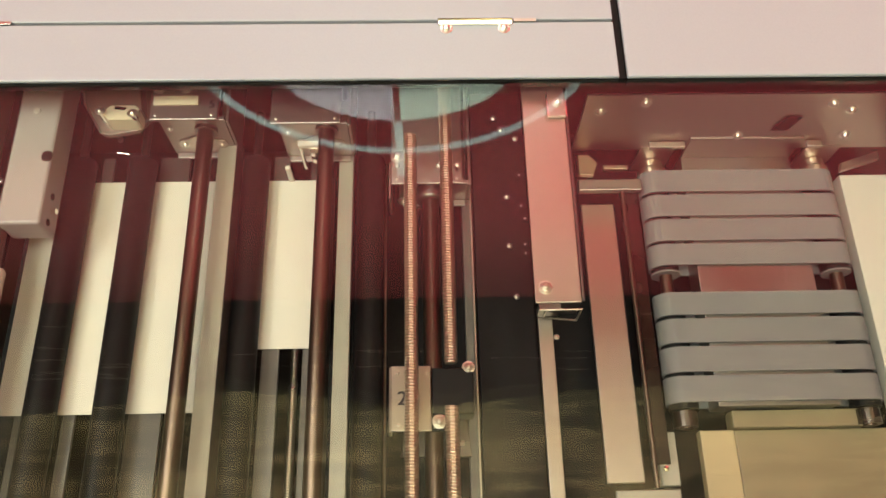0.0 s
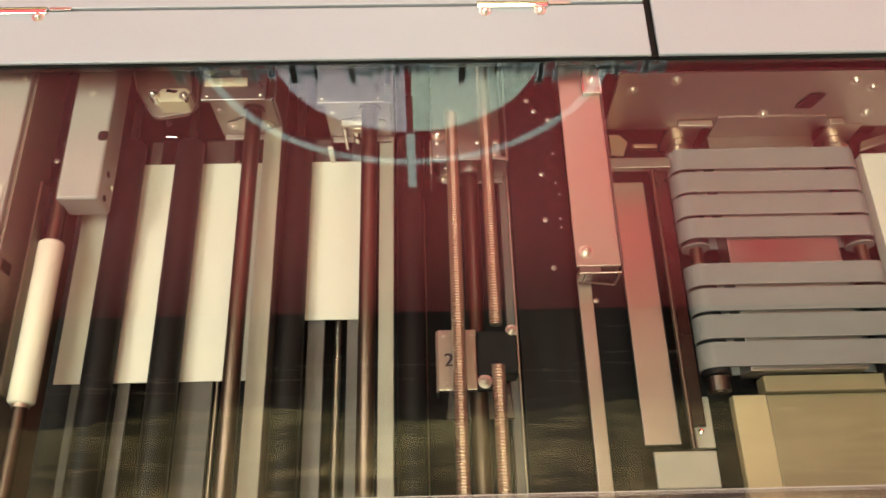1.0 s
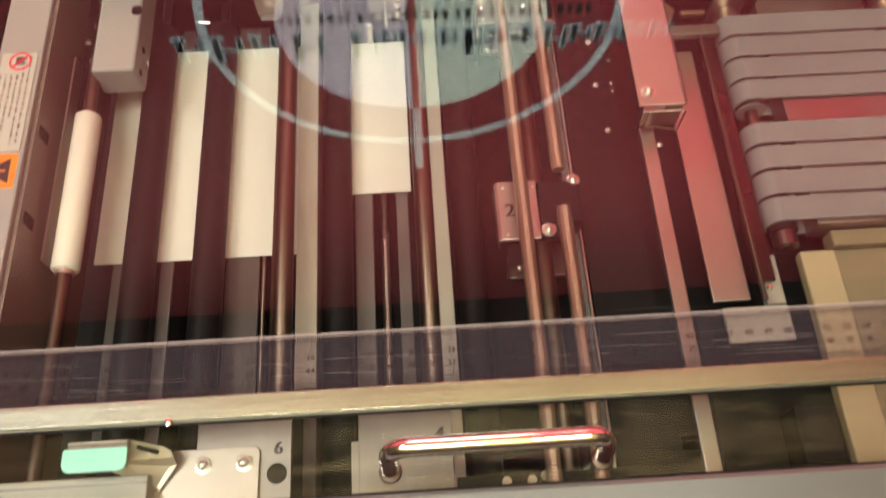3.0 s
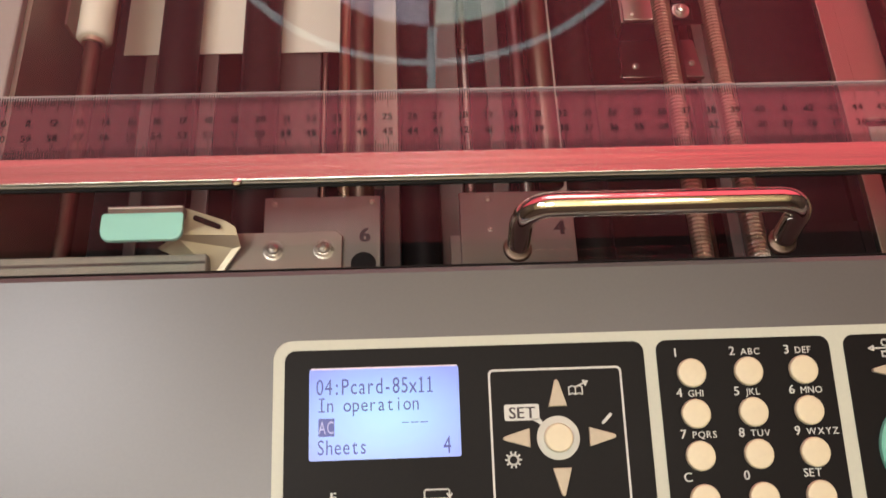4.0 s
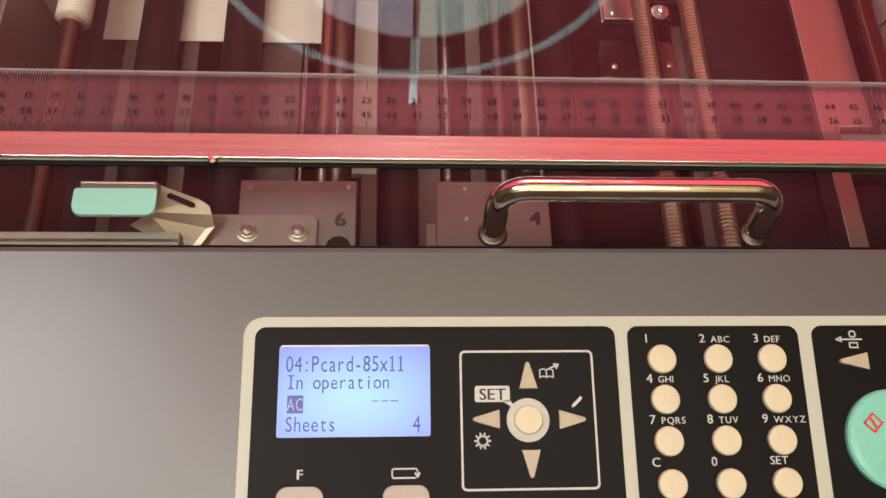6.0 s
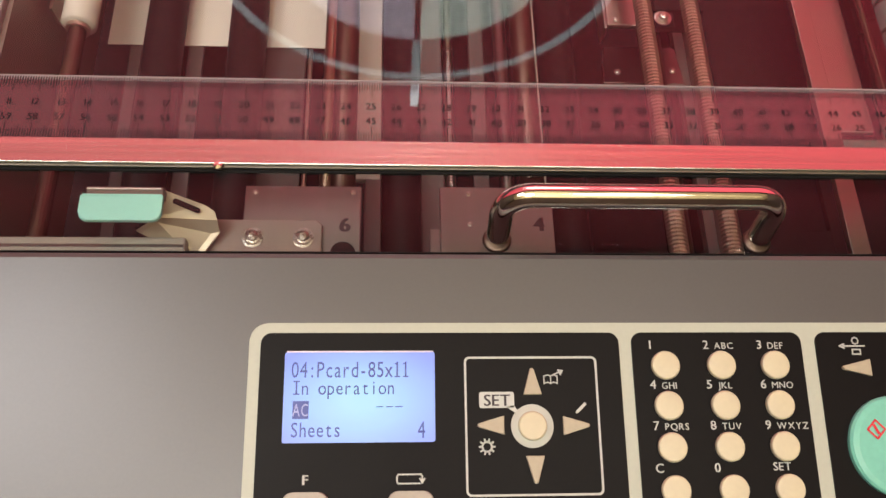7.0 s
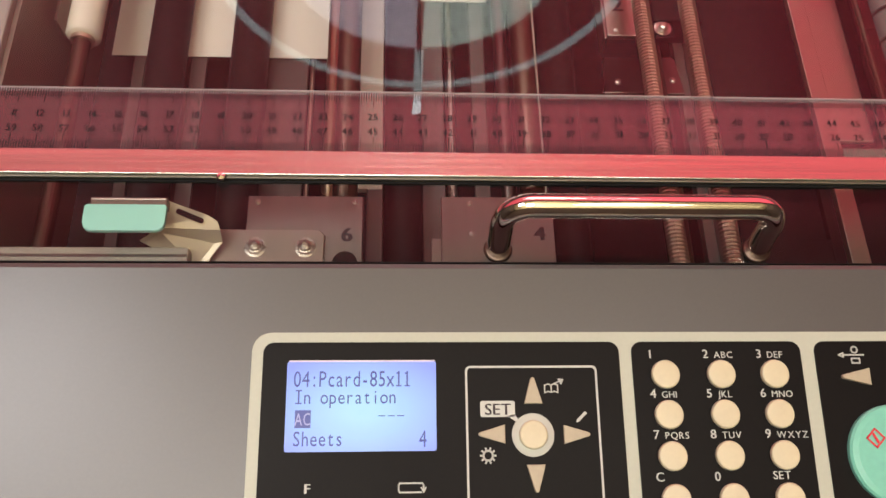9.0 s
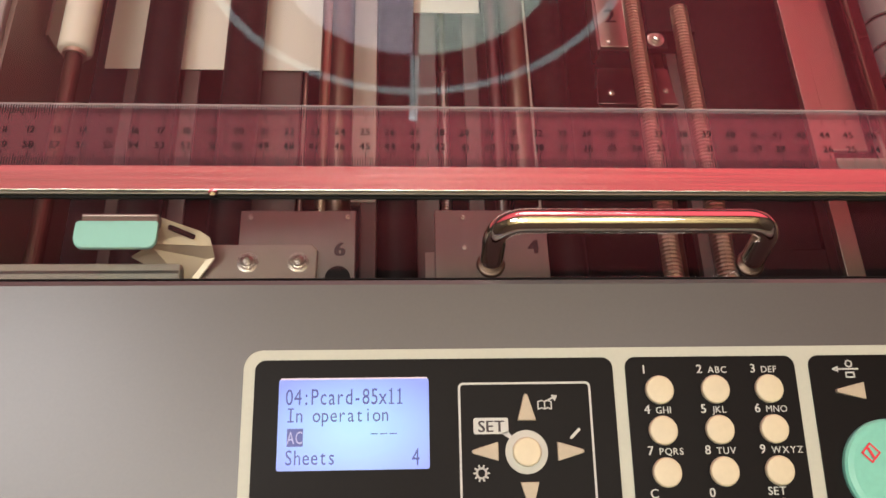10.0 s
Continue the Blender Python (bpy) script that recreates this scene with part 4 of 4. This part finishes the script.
screw(car, 0.1342, 0.0854, -0.0455, 0.0026, "bolt", washer=True)
screw(car, 0.1525, 0.1178, -0.0445, 0.0024, "bolt", washer=True)
part("lug", box(0.1298, 0.1400, 0.0800, 0.0895, -0.050, -0.0455, 0.0006), BLACK, car)
part("lower_bracket", slab([(0.1100, 0.070), (0.1550, 0.070), (0.1520, 0.094), (0.1130, 0.094)], -0.083, -0.0795, 0.0005), DARK_STEEL, car)
screw(car, 0.1189, 0.0771, -0.0795, 0.0018)
screw(car, 0.1490, 0.0785, -0.0795, 0.0018)

# ---------- numbered slide blocks at the rear ----------
def face_screw(parent, x, y, z, r=0.0018):
    """A screw whose head points to the front."""
    sc = screw(parent, x, y, z, r, washer=True)
    sc.matrix_basis = Matrix.Translation((x, y, z)) @ Matrix.Rotation(radians(90), 4, "X") @ Matrix.Diagonal((r, r, r, 1))
    return sc


def slide_block(x0, x1, yf, zt, num, nx, rod_x, rod_z, tall=0.048):
    bl = thing("slide_block", "satin steel slide block marked %s" % num, "slide block", group="numbered slide blocks")
    part("body", box(x0, x1, yf, 0.345, zt - 0.003, zt, 0.0006), STEEL, bl)
    part("front_face", box(x0 + 0.005, x1 + 0.004, yf + 0.0015, yf + 0.0045, zt - tall, zt - 0.0032, 0.0004), STEEL, bl)
    part("bottom_lip", box(x0 + 0.007, x1 + 0.003, yf - 0.003, yf + 0.0014, zt - tall, zt - tall + 0.002, 0.0004), STEEL, bl)
    part("cheek", box(x1 + 0.0042, x1 + 0.0062, yf + 0.002, 0.345, zt - tall, zt - 0.006, 0.0004), STEEL, bl)
    part("number", write(bmesh.new(), num, nx, yf + 0.009, zt + 0.0002, 0.0062, bold=0.06), INK, bl)
    for sx in (x0 + 0.004, x1 - 0.004):
        screw(bl, sx, yf + 0.0035, zt, 0.0013)
    part("bushing", lathe([(0.0058, -0.0020), (0.0078, -0.0020), (0.0078, 0.0012), (0.0058, 0.0012)], 24, Matrix.Translation((rod_x, yf + 0.0008, rod_z)) @ ALONG_Y), DARK_STEEL, bl)
    flange = slab([(0.015 * math.cos(radians(a)) * (1.15 if a % 180 < 30 or a % 180 > 150 else 0.72), 0.015 * math.sin(radians(a)) * 0.72) for a in range(0, 360, 12)], 0, 0.0012)
    flange.transform(Matrix.Translation((rod_x - 0.006, yf + 0.0013, rod_z - 0.018)) @ Matrix.Rotation(radians(90), 4, "X"))
    part("flange", flange, GALV, bl)
    for dx in (-0.019, 0.007):
        face_screw(bl, rod_x + dx, yf + 0.0002, rod_z - 0.018)
    face_screw(bl, x0 + 0.010, yf + 0.0012, zt - 0.014, 0.0013)
    return bl


b5 = slide_block(-0.0575, -0.0120, 0.2880, -0.030, "5", -0.0165, -0.0228, -0.045)
# Cream patch takes the place of a bright reflection on the steel.
part("cream_piece", box(-0.0555, -0.0255, 0.2990, 0.3060, -0.030, -0.0285, 0.0004), CREAM, b5, "small cream patch standing in for a bright reflection")
screw(b5, -0.0530, 0.3130, -0.030, 0.0026, "bolt", washer=True)
screw(b5, -0.0348, 0.3130, -0.030, 0.0026, "bolt", washer=True)
b3 = slide_block(0.0236, 0.0712, 0.2842, -0.030, "3", 0.0655, 0.0607, -0.040)
part("clip", box(0.0395, 0.0560, 0.2790, 0.2830, -0.0545, -0.0510, 0.0006), WHITE_PLATE, b3, "pale clip")
part("clip_post", rod((0.0410, 0.2800, -0.0840), (0.0410, 0.2800, -0.0545), 0.0014, 12), CHROME, b3)
part("spring", lathe([(0.0018, -0.014), (0.0030, -0.014), (0.0030, -0.008), (0.0020, -0.006), (0.0030, -0.004), (0.0030, 0.0), (0.0018, 0.0)], 14, Matrix.Translation((0.0500, 0.2795, -0.0580))), CHROME, b3)
part("guide_tongue", box(0.0262, 0.0300, 0.2770, 0.2800, -0.1180, -0.0800, 0.0008), IVORY, b3, "ivory plastic tongue")
b1 = slide_block(0.1045, 0.1530, 0.2480, -0.050, "1", 0.1490, 0.1310, -0.060, 0.030)
for sx in (0.1085, 0.13720, 0.1500):
    screw(b1, sx, 0.262, -0.050, 0.0020)
screw(b1, 0.1090, 0.2690, -0.050, 0.0030, "bolt", washer=True)
part("left_fold", box(0.1030, 0.1042, 0.2380, 0.2660, -0.078, -0.052, 0.0004), GALV, b1)
part("rod_sleeve", lathe([(0.0060, -0.0090), (0.0092, -0.0090), (0.0096, -0.0070), (0.0096, 0.0), (0.0060, 0.0)], 28, Matrix.Translation((0.1310, 0.2480, -0.060)) @ ALONG_Y), STEEL, b1, smooth=True)
kb = thing("corner_bracket", "curved steel corner bracket with a cream lug and two bolts", "bracket")
part("plate", slab([(-0.1230, 0.3450), (-0.1150, 0.3190), (-0.1010, 0.2960), (-0.0960, 0.2945), (-0.0760, 0.2980), (-0.0690, 0.3060), (-0.0690, 0.3450)], -0.064, -0.060, 0.0008), UMBER, kb, "curved brown-grey side plate")
part("bright_edge", slab([(-0.1238, 0.3450), (-0.1158, 0.3185), (-0.1016, 0.2952), (-0.1008, 0.2958), (-0.1148, 0.3192), (-0.1228, 0.3450)], -0.060, -0.0592), GALV, kb)
lug = part("lug", slab(round_rect(-0.0945, -0.0715, 0.2985, 0.3100, 0.0028), -0.060, -0.046, 0.0020), CREAM, kb, "cream cast lug")
part("slot", slab([(-0.0885, 0.3070), (-0.0815, 0.3060), (-0.0800, 0.3080), (-0.0880, 0.3095)], -0.0462, -0.0456), BLACK, lug)
part("upper_plate", slab([(-0.1020, 0.3070), (-0.0700, 0.3070), (-0.0760, 0.3450), (-0.1060, 0.3450)], -0.060, -0.0475, 0.0006), UMBER, kb)
for sx, sy in ((-0.0965, 0.3030), (-0.0740, 0.3010)):
    screw(kb, sx, sy, -0.042, 0.0020, "bolt", washer=True)
    part("post", rod((sx, sy, -0.060), (sx, sy, -0.042), 0.0024, 12), CHROME, kb)
pin = thing("locating_pin", "thin bright steel pin behind the feed rollers", "pin")
part("pin", rod((-0.1000, 0.2975, -0.0900), (-0.0915, 0.2962, -0.0900), 0.0004, 8), CHROME, pin)
part("boss", lathe([(0.0001, 0), (0.0020, 0), (0.0020, 0.0030), (0.0014, 0.0040), (0.0001, 0.0042)], 14, Matrix.Translation((-0.0990, 0.3080, -0.0900))), DARK_STEEL, pin)

# ---------- right side: beam, trays and delivery belts ----------
beam = thing("cross_beam", "folded galvanised beam with screws", "beam")
part("top", box(0.1920, 0.2196, 0.1480, 0.345, -0.015, -0.013, 0.0005), GALV, beam)
part("web", box(0.2060, 0.2190, 0.1480, 0.345, -0.034, -0.0152), DARK_STEEL, beam)
# Dark solid end piece stands in for the shade inside the hollow beam.
part("flange", box(0.1940, 0.2068, 0.1440, 0.1478, -0.028, -0.0135), DARK_STEEL, beam)
for p, q in (((0.1935, 0.1436, -0.0135), (0.2192, 0.1436, -0.0135)), ((0.2192, 0.1440, -0.0135), (0.2192, 0.1440, -0.034)), ((0.1980, 0.1436, -0.028), (0.2192, 0.1436, -0.034)), ((0.1980, 0.1436, -0.0140), (0.1980, 0.1436, -0.028))):
    part("rim", rod(p, q, 0.0006, 8), GALV, beam, "bright sheared edge")
screw(beam, 0.1985, 0.1575, -0.013, 0.0026, "bolt", washer=True)
part("edge_rail", rod((0.2212, 0.150, -0.016), (0.2212, 0.30, -0.016), 0.0009, 8), DARK_STEEL, beam)
part("end_tab", box(0.2082, 0.2200, 0.2750, 0.2930, -0.0128, -0.010, 0.0005), GALV, beam)
for tx in (0.2080, 0.2202):
    part("tab_flange", rod((tx, 0.2750, -0.0100), (tx, 0.2930, -0.0100), 0.0007, 8), CHROME, beam, "bright sheared edge")
part("washer_plate", lathe([(0.0001, 0), (0.0036, 0), (0.0036, 0.0006), (0.0001, 0.0007)], 20, Matrix.Translation((0.2150, 0.2855, -0.0100))), GALV, beam)
screw(beam, 0.2150, 0.2855, -0.010, 0.0024, "bolt", washer=True)
st = thing("support_strip", "narrow galvanised strip under the beam", "strip")
part("strip", box(0.1958, 0.2044, -0.066, 0.147, -0.0375, -0.034, 0.0004), GALV, st)
screw(st, 0.2062, 0.1330, -0.034, 0.0018)

wallp = thing("bay_wall", "black inner wall plate with small screws", "plate")
part("plate", box(0.1620, 0.2000, -0.066, 0.34, -0.090, -0.080), BLACK, wallp)
for sx, sy in ((0.1860, 0.2520), (0.1860, 0.2140), (0.1890, 0.1760), (0.1840, 0.3080), (0.1945, 0.300), (0.1790, 0.318)):
    screw(wallp, sx, sy, -0.080, 0.0020)
for sx, sy in ((0.196, 0.27), (0.196, 0.245), (0.197, 0.215), (0.197, 0.208), (0.198, 0.235)):
    screw(wallp, sx, sy, -0.080, 0.0008)

tr = thing("delivery_tray", "long galvanised delivery plate", "tray")
part("plate", box(0.2430, 0.2678, 0.0545, 0.2555, -0.103, -0.100, 0.0008), GALV, tr)
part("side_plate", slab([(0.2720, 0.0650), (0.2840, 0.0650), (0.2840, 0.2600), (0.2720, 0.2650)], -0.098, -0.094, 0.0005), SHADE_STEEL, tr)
part("rail", rod((0.2722, 0.050, -0.090), (0.2722, 0.262, -0.090), 0.0016, 10), ROD_STEEL, tr)
screw(tr, 0.2735, 0.0530, -0.092, 0.0022)
part("cross_rib", box(0.2400, 0.2860, 0.2600, 0.2690, -0.092, -0.086, 0.0006), STEEL, tr)
tr2 = thing("delivery_tray", "short pale steel plate in front of the delivery plate", "tray")
part("plate", box(0.2480, 0.2900, 0.0260, 0.0500, -0.103, -0.100, 0.0008), TRAY_GREY, tr2)
under = thing("bay_floor_plate", "black floor plate under the delivery side", "plate")
part("plate", box(0.2000, 0.4450, -0.066, 0.34, -0.150, -0.140), BLACK, under)

belts = thing("belt_unit", "grey delivery belts round two pulley axles", "conveyor")
XA, XB, PR, ZC = 0.2985, 0.4215, 0.0115, -0.0985


def belt(y0, y1):
    bm = bmesh.new()
    pts = []
    for i in range(17):
        t = radians(90 + 180 * i / 16)
        pts.append((XA + PR * math.cos(t), ZC + PR * math.sin(t)))
    for i in range(17):
        t = radians(-90 + 180 * i / 16)
        pts.append((XB + PR * math.cos(t), ZC + PR * math.sin(t)))
    inn = []
    for px, pz in pts:
        cx = XA if px < (XA + XB) / 2 else XB
        d = Vector((px - cx, pz - ZC)) * 0.88
        inn.append((cx + d.x, ZC + d.y))
    rings = [[bm.verts.new((px, yy, pz)) for px, pz in q] for q, yy in ((pts, y0), (pts, y1), (inn, y1), (inn, y0))]
    n = len(pts)
    for k in range(4):
        p, q = rings[k], rings[(k + 1) % 4]
        for i in range(n):
            bm.faces.new((p[i], p[(i + 1) % n], q[(i + 1) % n], q[i]))
    bmesh.ops.recalc_face_normals(bm, faces=bm.faces[:])
    part("belt", bm, BELT, belts)


for y0, y1 in ((0.2560, 0.2748), (0.2362, 0.2545), (0.2168, 0.2349), (0.1982, 0.2155), (0.1612, 0.1788), (0.1414, 0.1596), (0.1212, 0.1398), (0.1010, 0.1197)):
    belt(y0 + 0.0028, y1 + 0.0016)
for px in (XA, XB):
    part("axle", rod((px, 0.088, ZC), (px, 0.295, ZC), 0.0046), ROD_STEEL, belts)
    for y0, y1 in ((0.197, 0.276), (0.100, 0.180)):
        part("pulley", rod((px, y0, ZC), (px, y1, ZC), PR * 0.86, 24), BLACK_RUBBER, belts)
    part("bearing", lathe([(0.0050, 0.276), (0.0105, 0.276), (0.0105, 0.281), (0.0085, 0.283), (0.0085, 0.288), (0.0050, 0.288)], 24, Matrix.Translation((px, 0, ZC)) @ ALONG_Y), BRASS, belts)
part("centre_bed", box(0.3190, 0.4010, 0.101, 0.290, -0.110, -0.0895, 0.0006), STEEL, belts)
part("top_bracket", box(0.3190, 0.4010, 0.2880, 0.2905, -0.0895, -0.062, 0.0006), STEEL, belts)
for px in (XA, XB):
    part("hub", lathe([(0.0050, 0.2765), (0.0075, 0.2765), (0.0075, 0.2860), (0.0050, 0.2860)], 20, Matrix.Translation((px, 0, ZC)) @ ALONG_Y), BRASS, belts)
    part("bearing_plate", slab(round_rect(px - 0.013, px + 0.013, 0.2885, 0.2905, 0.0006), ZC - 0.012, ZC + 0.024), GALV, belts)
    part("hub", lathe([(0.0050, 0.0890), (0.0080, 0.0890), (0.0080, 0.0990), (0.0050, 0.0990)], 20, Matrix.Translation((px, 0, ZC)) @ ALONG_Y), DARK_STEEL, belts)
for px in (XA, XB):
    for yy in (0.1985, 0.1800):
        part("pulley_rim", lathe([(0.0048, 0), (0.0102, 0), (0.0102, 0.0012), (0.0048, 0.0012)], 24, Matrix.Translation((px, yy - 0.0018, ZC)) @ ALONG_Y), BELT, belts)

rp = thing("rear_plate", "dark satin rear plate with screws", "plate")
bm = bmesh.new()
pr = [(0.2920, -0.012), (0.2650 + 0.024, -0.078), (0.2670 + 0.024, -0.079), (0.2940, -0.013)]
a = [bm.verts.new((0.2360, y, z)) for y, z in pr]
b = [bm.verts.new((0.4700, y, z)) for y, z in pr]
bm.faces.new(a[::-1])
bm.faces.new(b)
for i in range(4):
    bm.faces.new((a[i], a[(i + 1) % 4], b[(i + 1) % 4], b[i]))
bmesh.ops.recalc_face_normals(bm, faces=bm.faces[:])
part("plate", bm, STEEL, rp)
for sx, sy, sz in ((0.2766, 0.2912, -0.020), (0.2480, 0.2912, -0.030), (0.3522, 0.2895, -0.060), (0.4300, 0.2895, -0.060), (0.4050, 0.2912, -0.022), (0.4210, 0.2912, -0.030)):
    sc = screw(rp, sx, sy, sz, 0.0026 if sz != -0.022 else 0.0014, washer=True)
    sc.matrix_basis = Matrix.Translation((sx, sy, sz)) @ Matrix.Rotation(radians(80), 4, "X") @ Matrix.Diagonal((0.0024, 0.0024, 0.0024, 1))
vent = slab([(-0.008, -0.008), (0.004, -0.008), (0.009, 0.008), (-0.002, 0.008)], 0, 0.0006)
vent.transform(Matrix.Translation((0.3810, 0.2898, -0.045)) @ Matrix.Rotation(radians(87), 4, "X"))
part("opening", vent, BLACK, rp)
part("lip", box(0.2900, 0.3160, 0.2840, 0.2890, -0.0700, -0.0665, 0.0005), GALV, rp)
part("lip", box(0.4050, 0.4160, 0.2840, 0.2890, -0.0700, -0.0665, 0.0005), GALV, rp)
part("wedge", slab([(0.2400, 0.2700), (0.2500, 0.2690), (0.2540, 0.2790), (0.2480, 0.2860), (0.2400, 0.2860)], -0.084, -0.080, 0.0004), BRONZE, rp, "small bronze-coloured wedge")
part("wedge", box(0.2580, 0.2760, 0.2740, 0.2775, -0.084, -0.080, 0.0005), BRONZE, rp, "small bronze-coloured bar")
sp = thing("white_side_plate", "white painted side plate beside the belts", "plate")
part("plate", box(0.4420, 0.4900, -0.066, 0.2780, -0.112, -0.100, 0.0008), WHITE_PLATE, sp)
part("tab", slab([(0.4380, 0.2760), (0.4700, 0.2860), (0.4700, 0.2930), (0.4400, 0.2830)], -0.094, -0.090, 0.0005), GALV, sp)
bx = thing("collecting_bin", "tan collecting tray in front of the belts", "tray")
part("floor", box(0.3320, 0.4600, -0.066, 0.0880, -0.112, -0.104, 0.0010), TAN, bx)
part("side_rim", box(0.3085, 0.3318, -0.066, 0.0880, -0.112, -0.1032, 0.0010), PALE_TAN, bx, "paler tan side rim")
part("rear_step", box(0.3300, 0.4200, 0.0885, 0.1000, -0.112, -0.098, 0.0010), TAN, bx)
guide = thing("end_guide", "small pale steel guide beside the tan tray", "guide")
part("plate", box(0.2800, 0.2925, 0.0530, 0.0880, -0.112, -0.106, 0.0008), TRAY_GREY, guide)
part("screw_boss", lathe([(0.0001, 0), (0.0022, 0), (0.0018, 0.0014), (0.0001, 0.0018)], 14, Matrix.Translation((0.2835, 0.0640, -0.106))), CHROME, guide)
stop = thing("front_stop", "dark steel stop block near the front edge", "block")
part("block", box(0.2050, 0.2290, -0.0300, -0.0060, -0.112, -0.100, 0.0008), BLACK, stop)
part("foot", box(0.2050, 0.2290, -0.0300, -0.0060, -0.140, -0.1121), DARK_STEEL, stop)
rail = thing("front_rail", "narrow black rail near the front edge", "rail")
part("rail", box(0.2300, 0.2400, -0.066, 0.0500, -0.106, -0.102, 0.0006), BLACK, rail)
cb = thing("front_block", "black plastic block near the front edge", "block")
part("block", box(0.2770, 0.3030, -0.0500, -0.0160, -0.125, -0.100, 0.0015), BLACK, cb)
for sx, sy in ((0.1080, -0.060), (0.1150, -0.058), (0.0950, -0.060)):
    nt2 = thing("hex_nut", "small steel nut near the front edge", "nut", (sx, sy, -0.040), "small nuts")
    part("nut", lathe([(0.0012, 0), (0.0026, 0), (0.0026, 0.0018), (0.0012, 0.0018)], 6), GALV, nt2)
shelf = thing("front_ledge", "black ledge along the front edge of the bay", "ledge")
part("ledge", box(0.0700, 0.2000, -0.0692, -0.0560, -0.050, -0.040, 0.0006), BLACK, shelf)
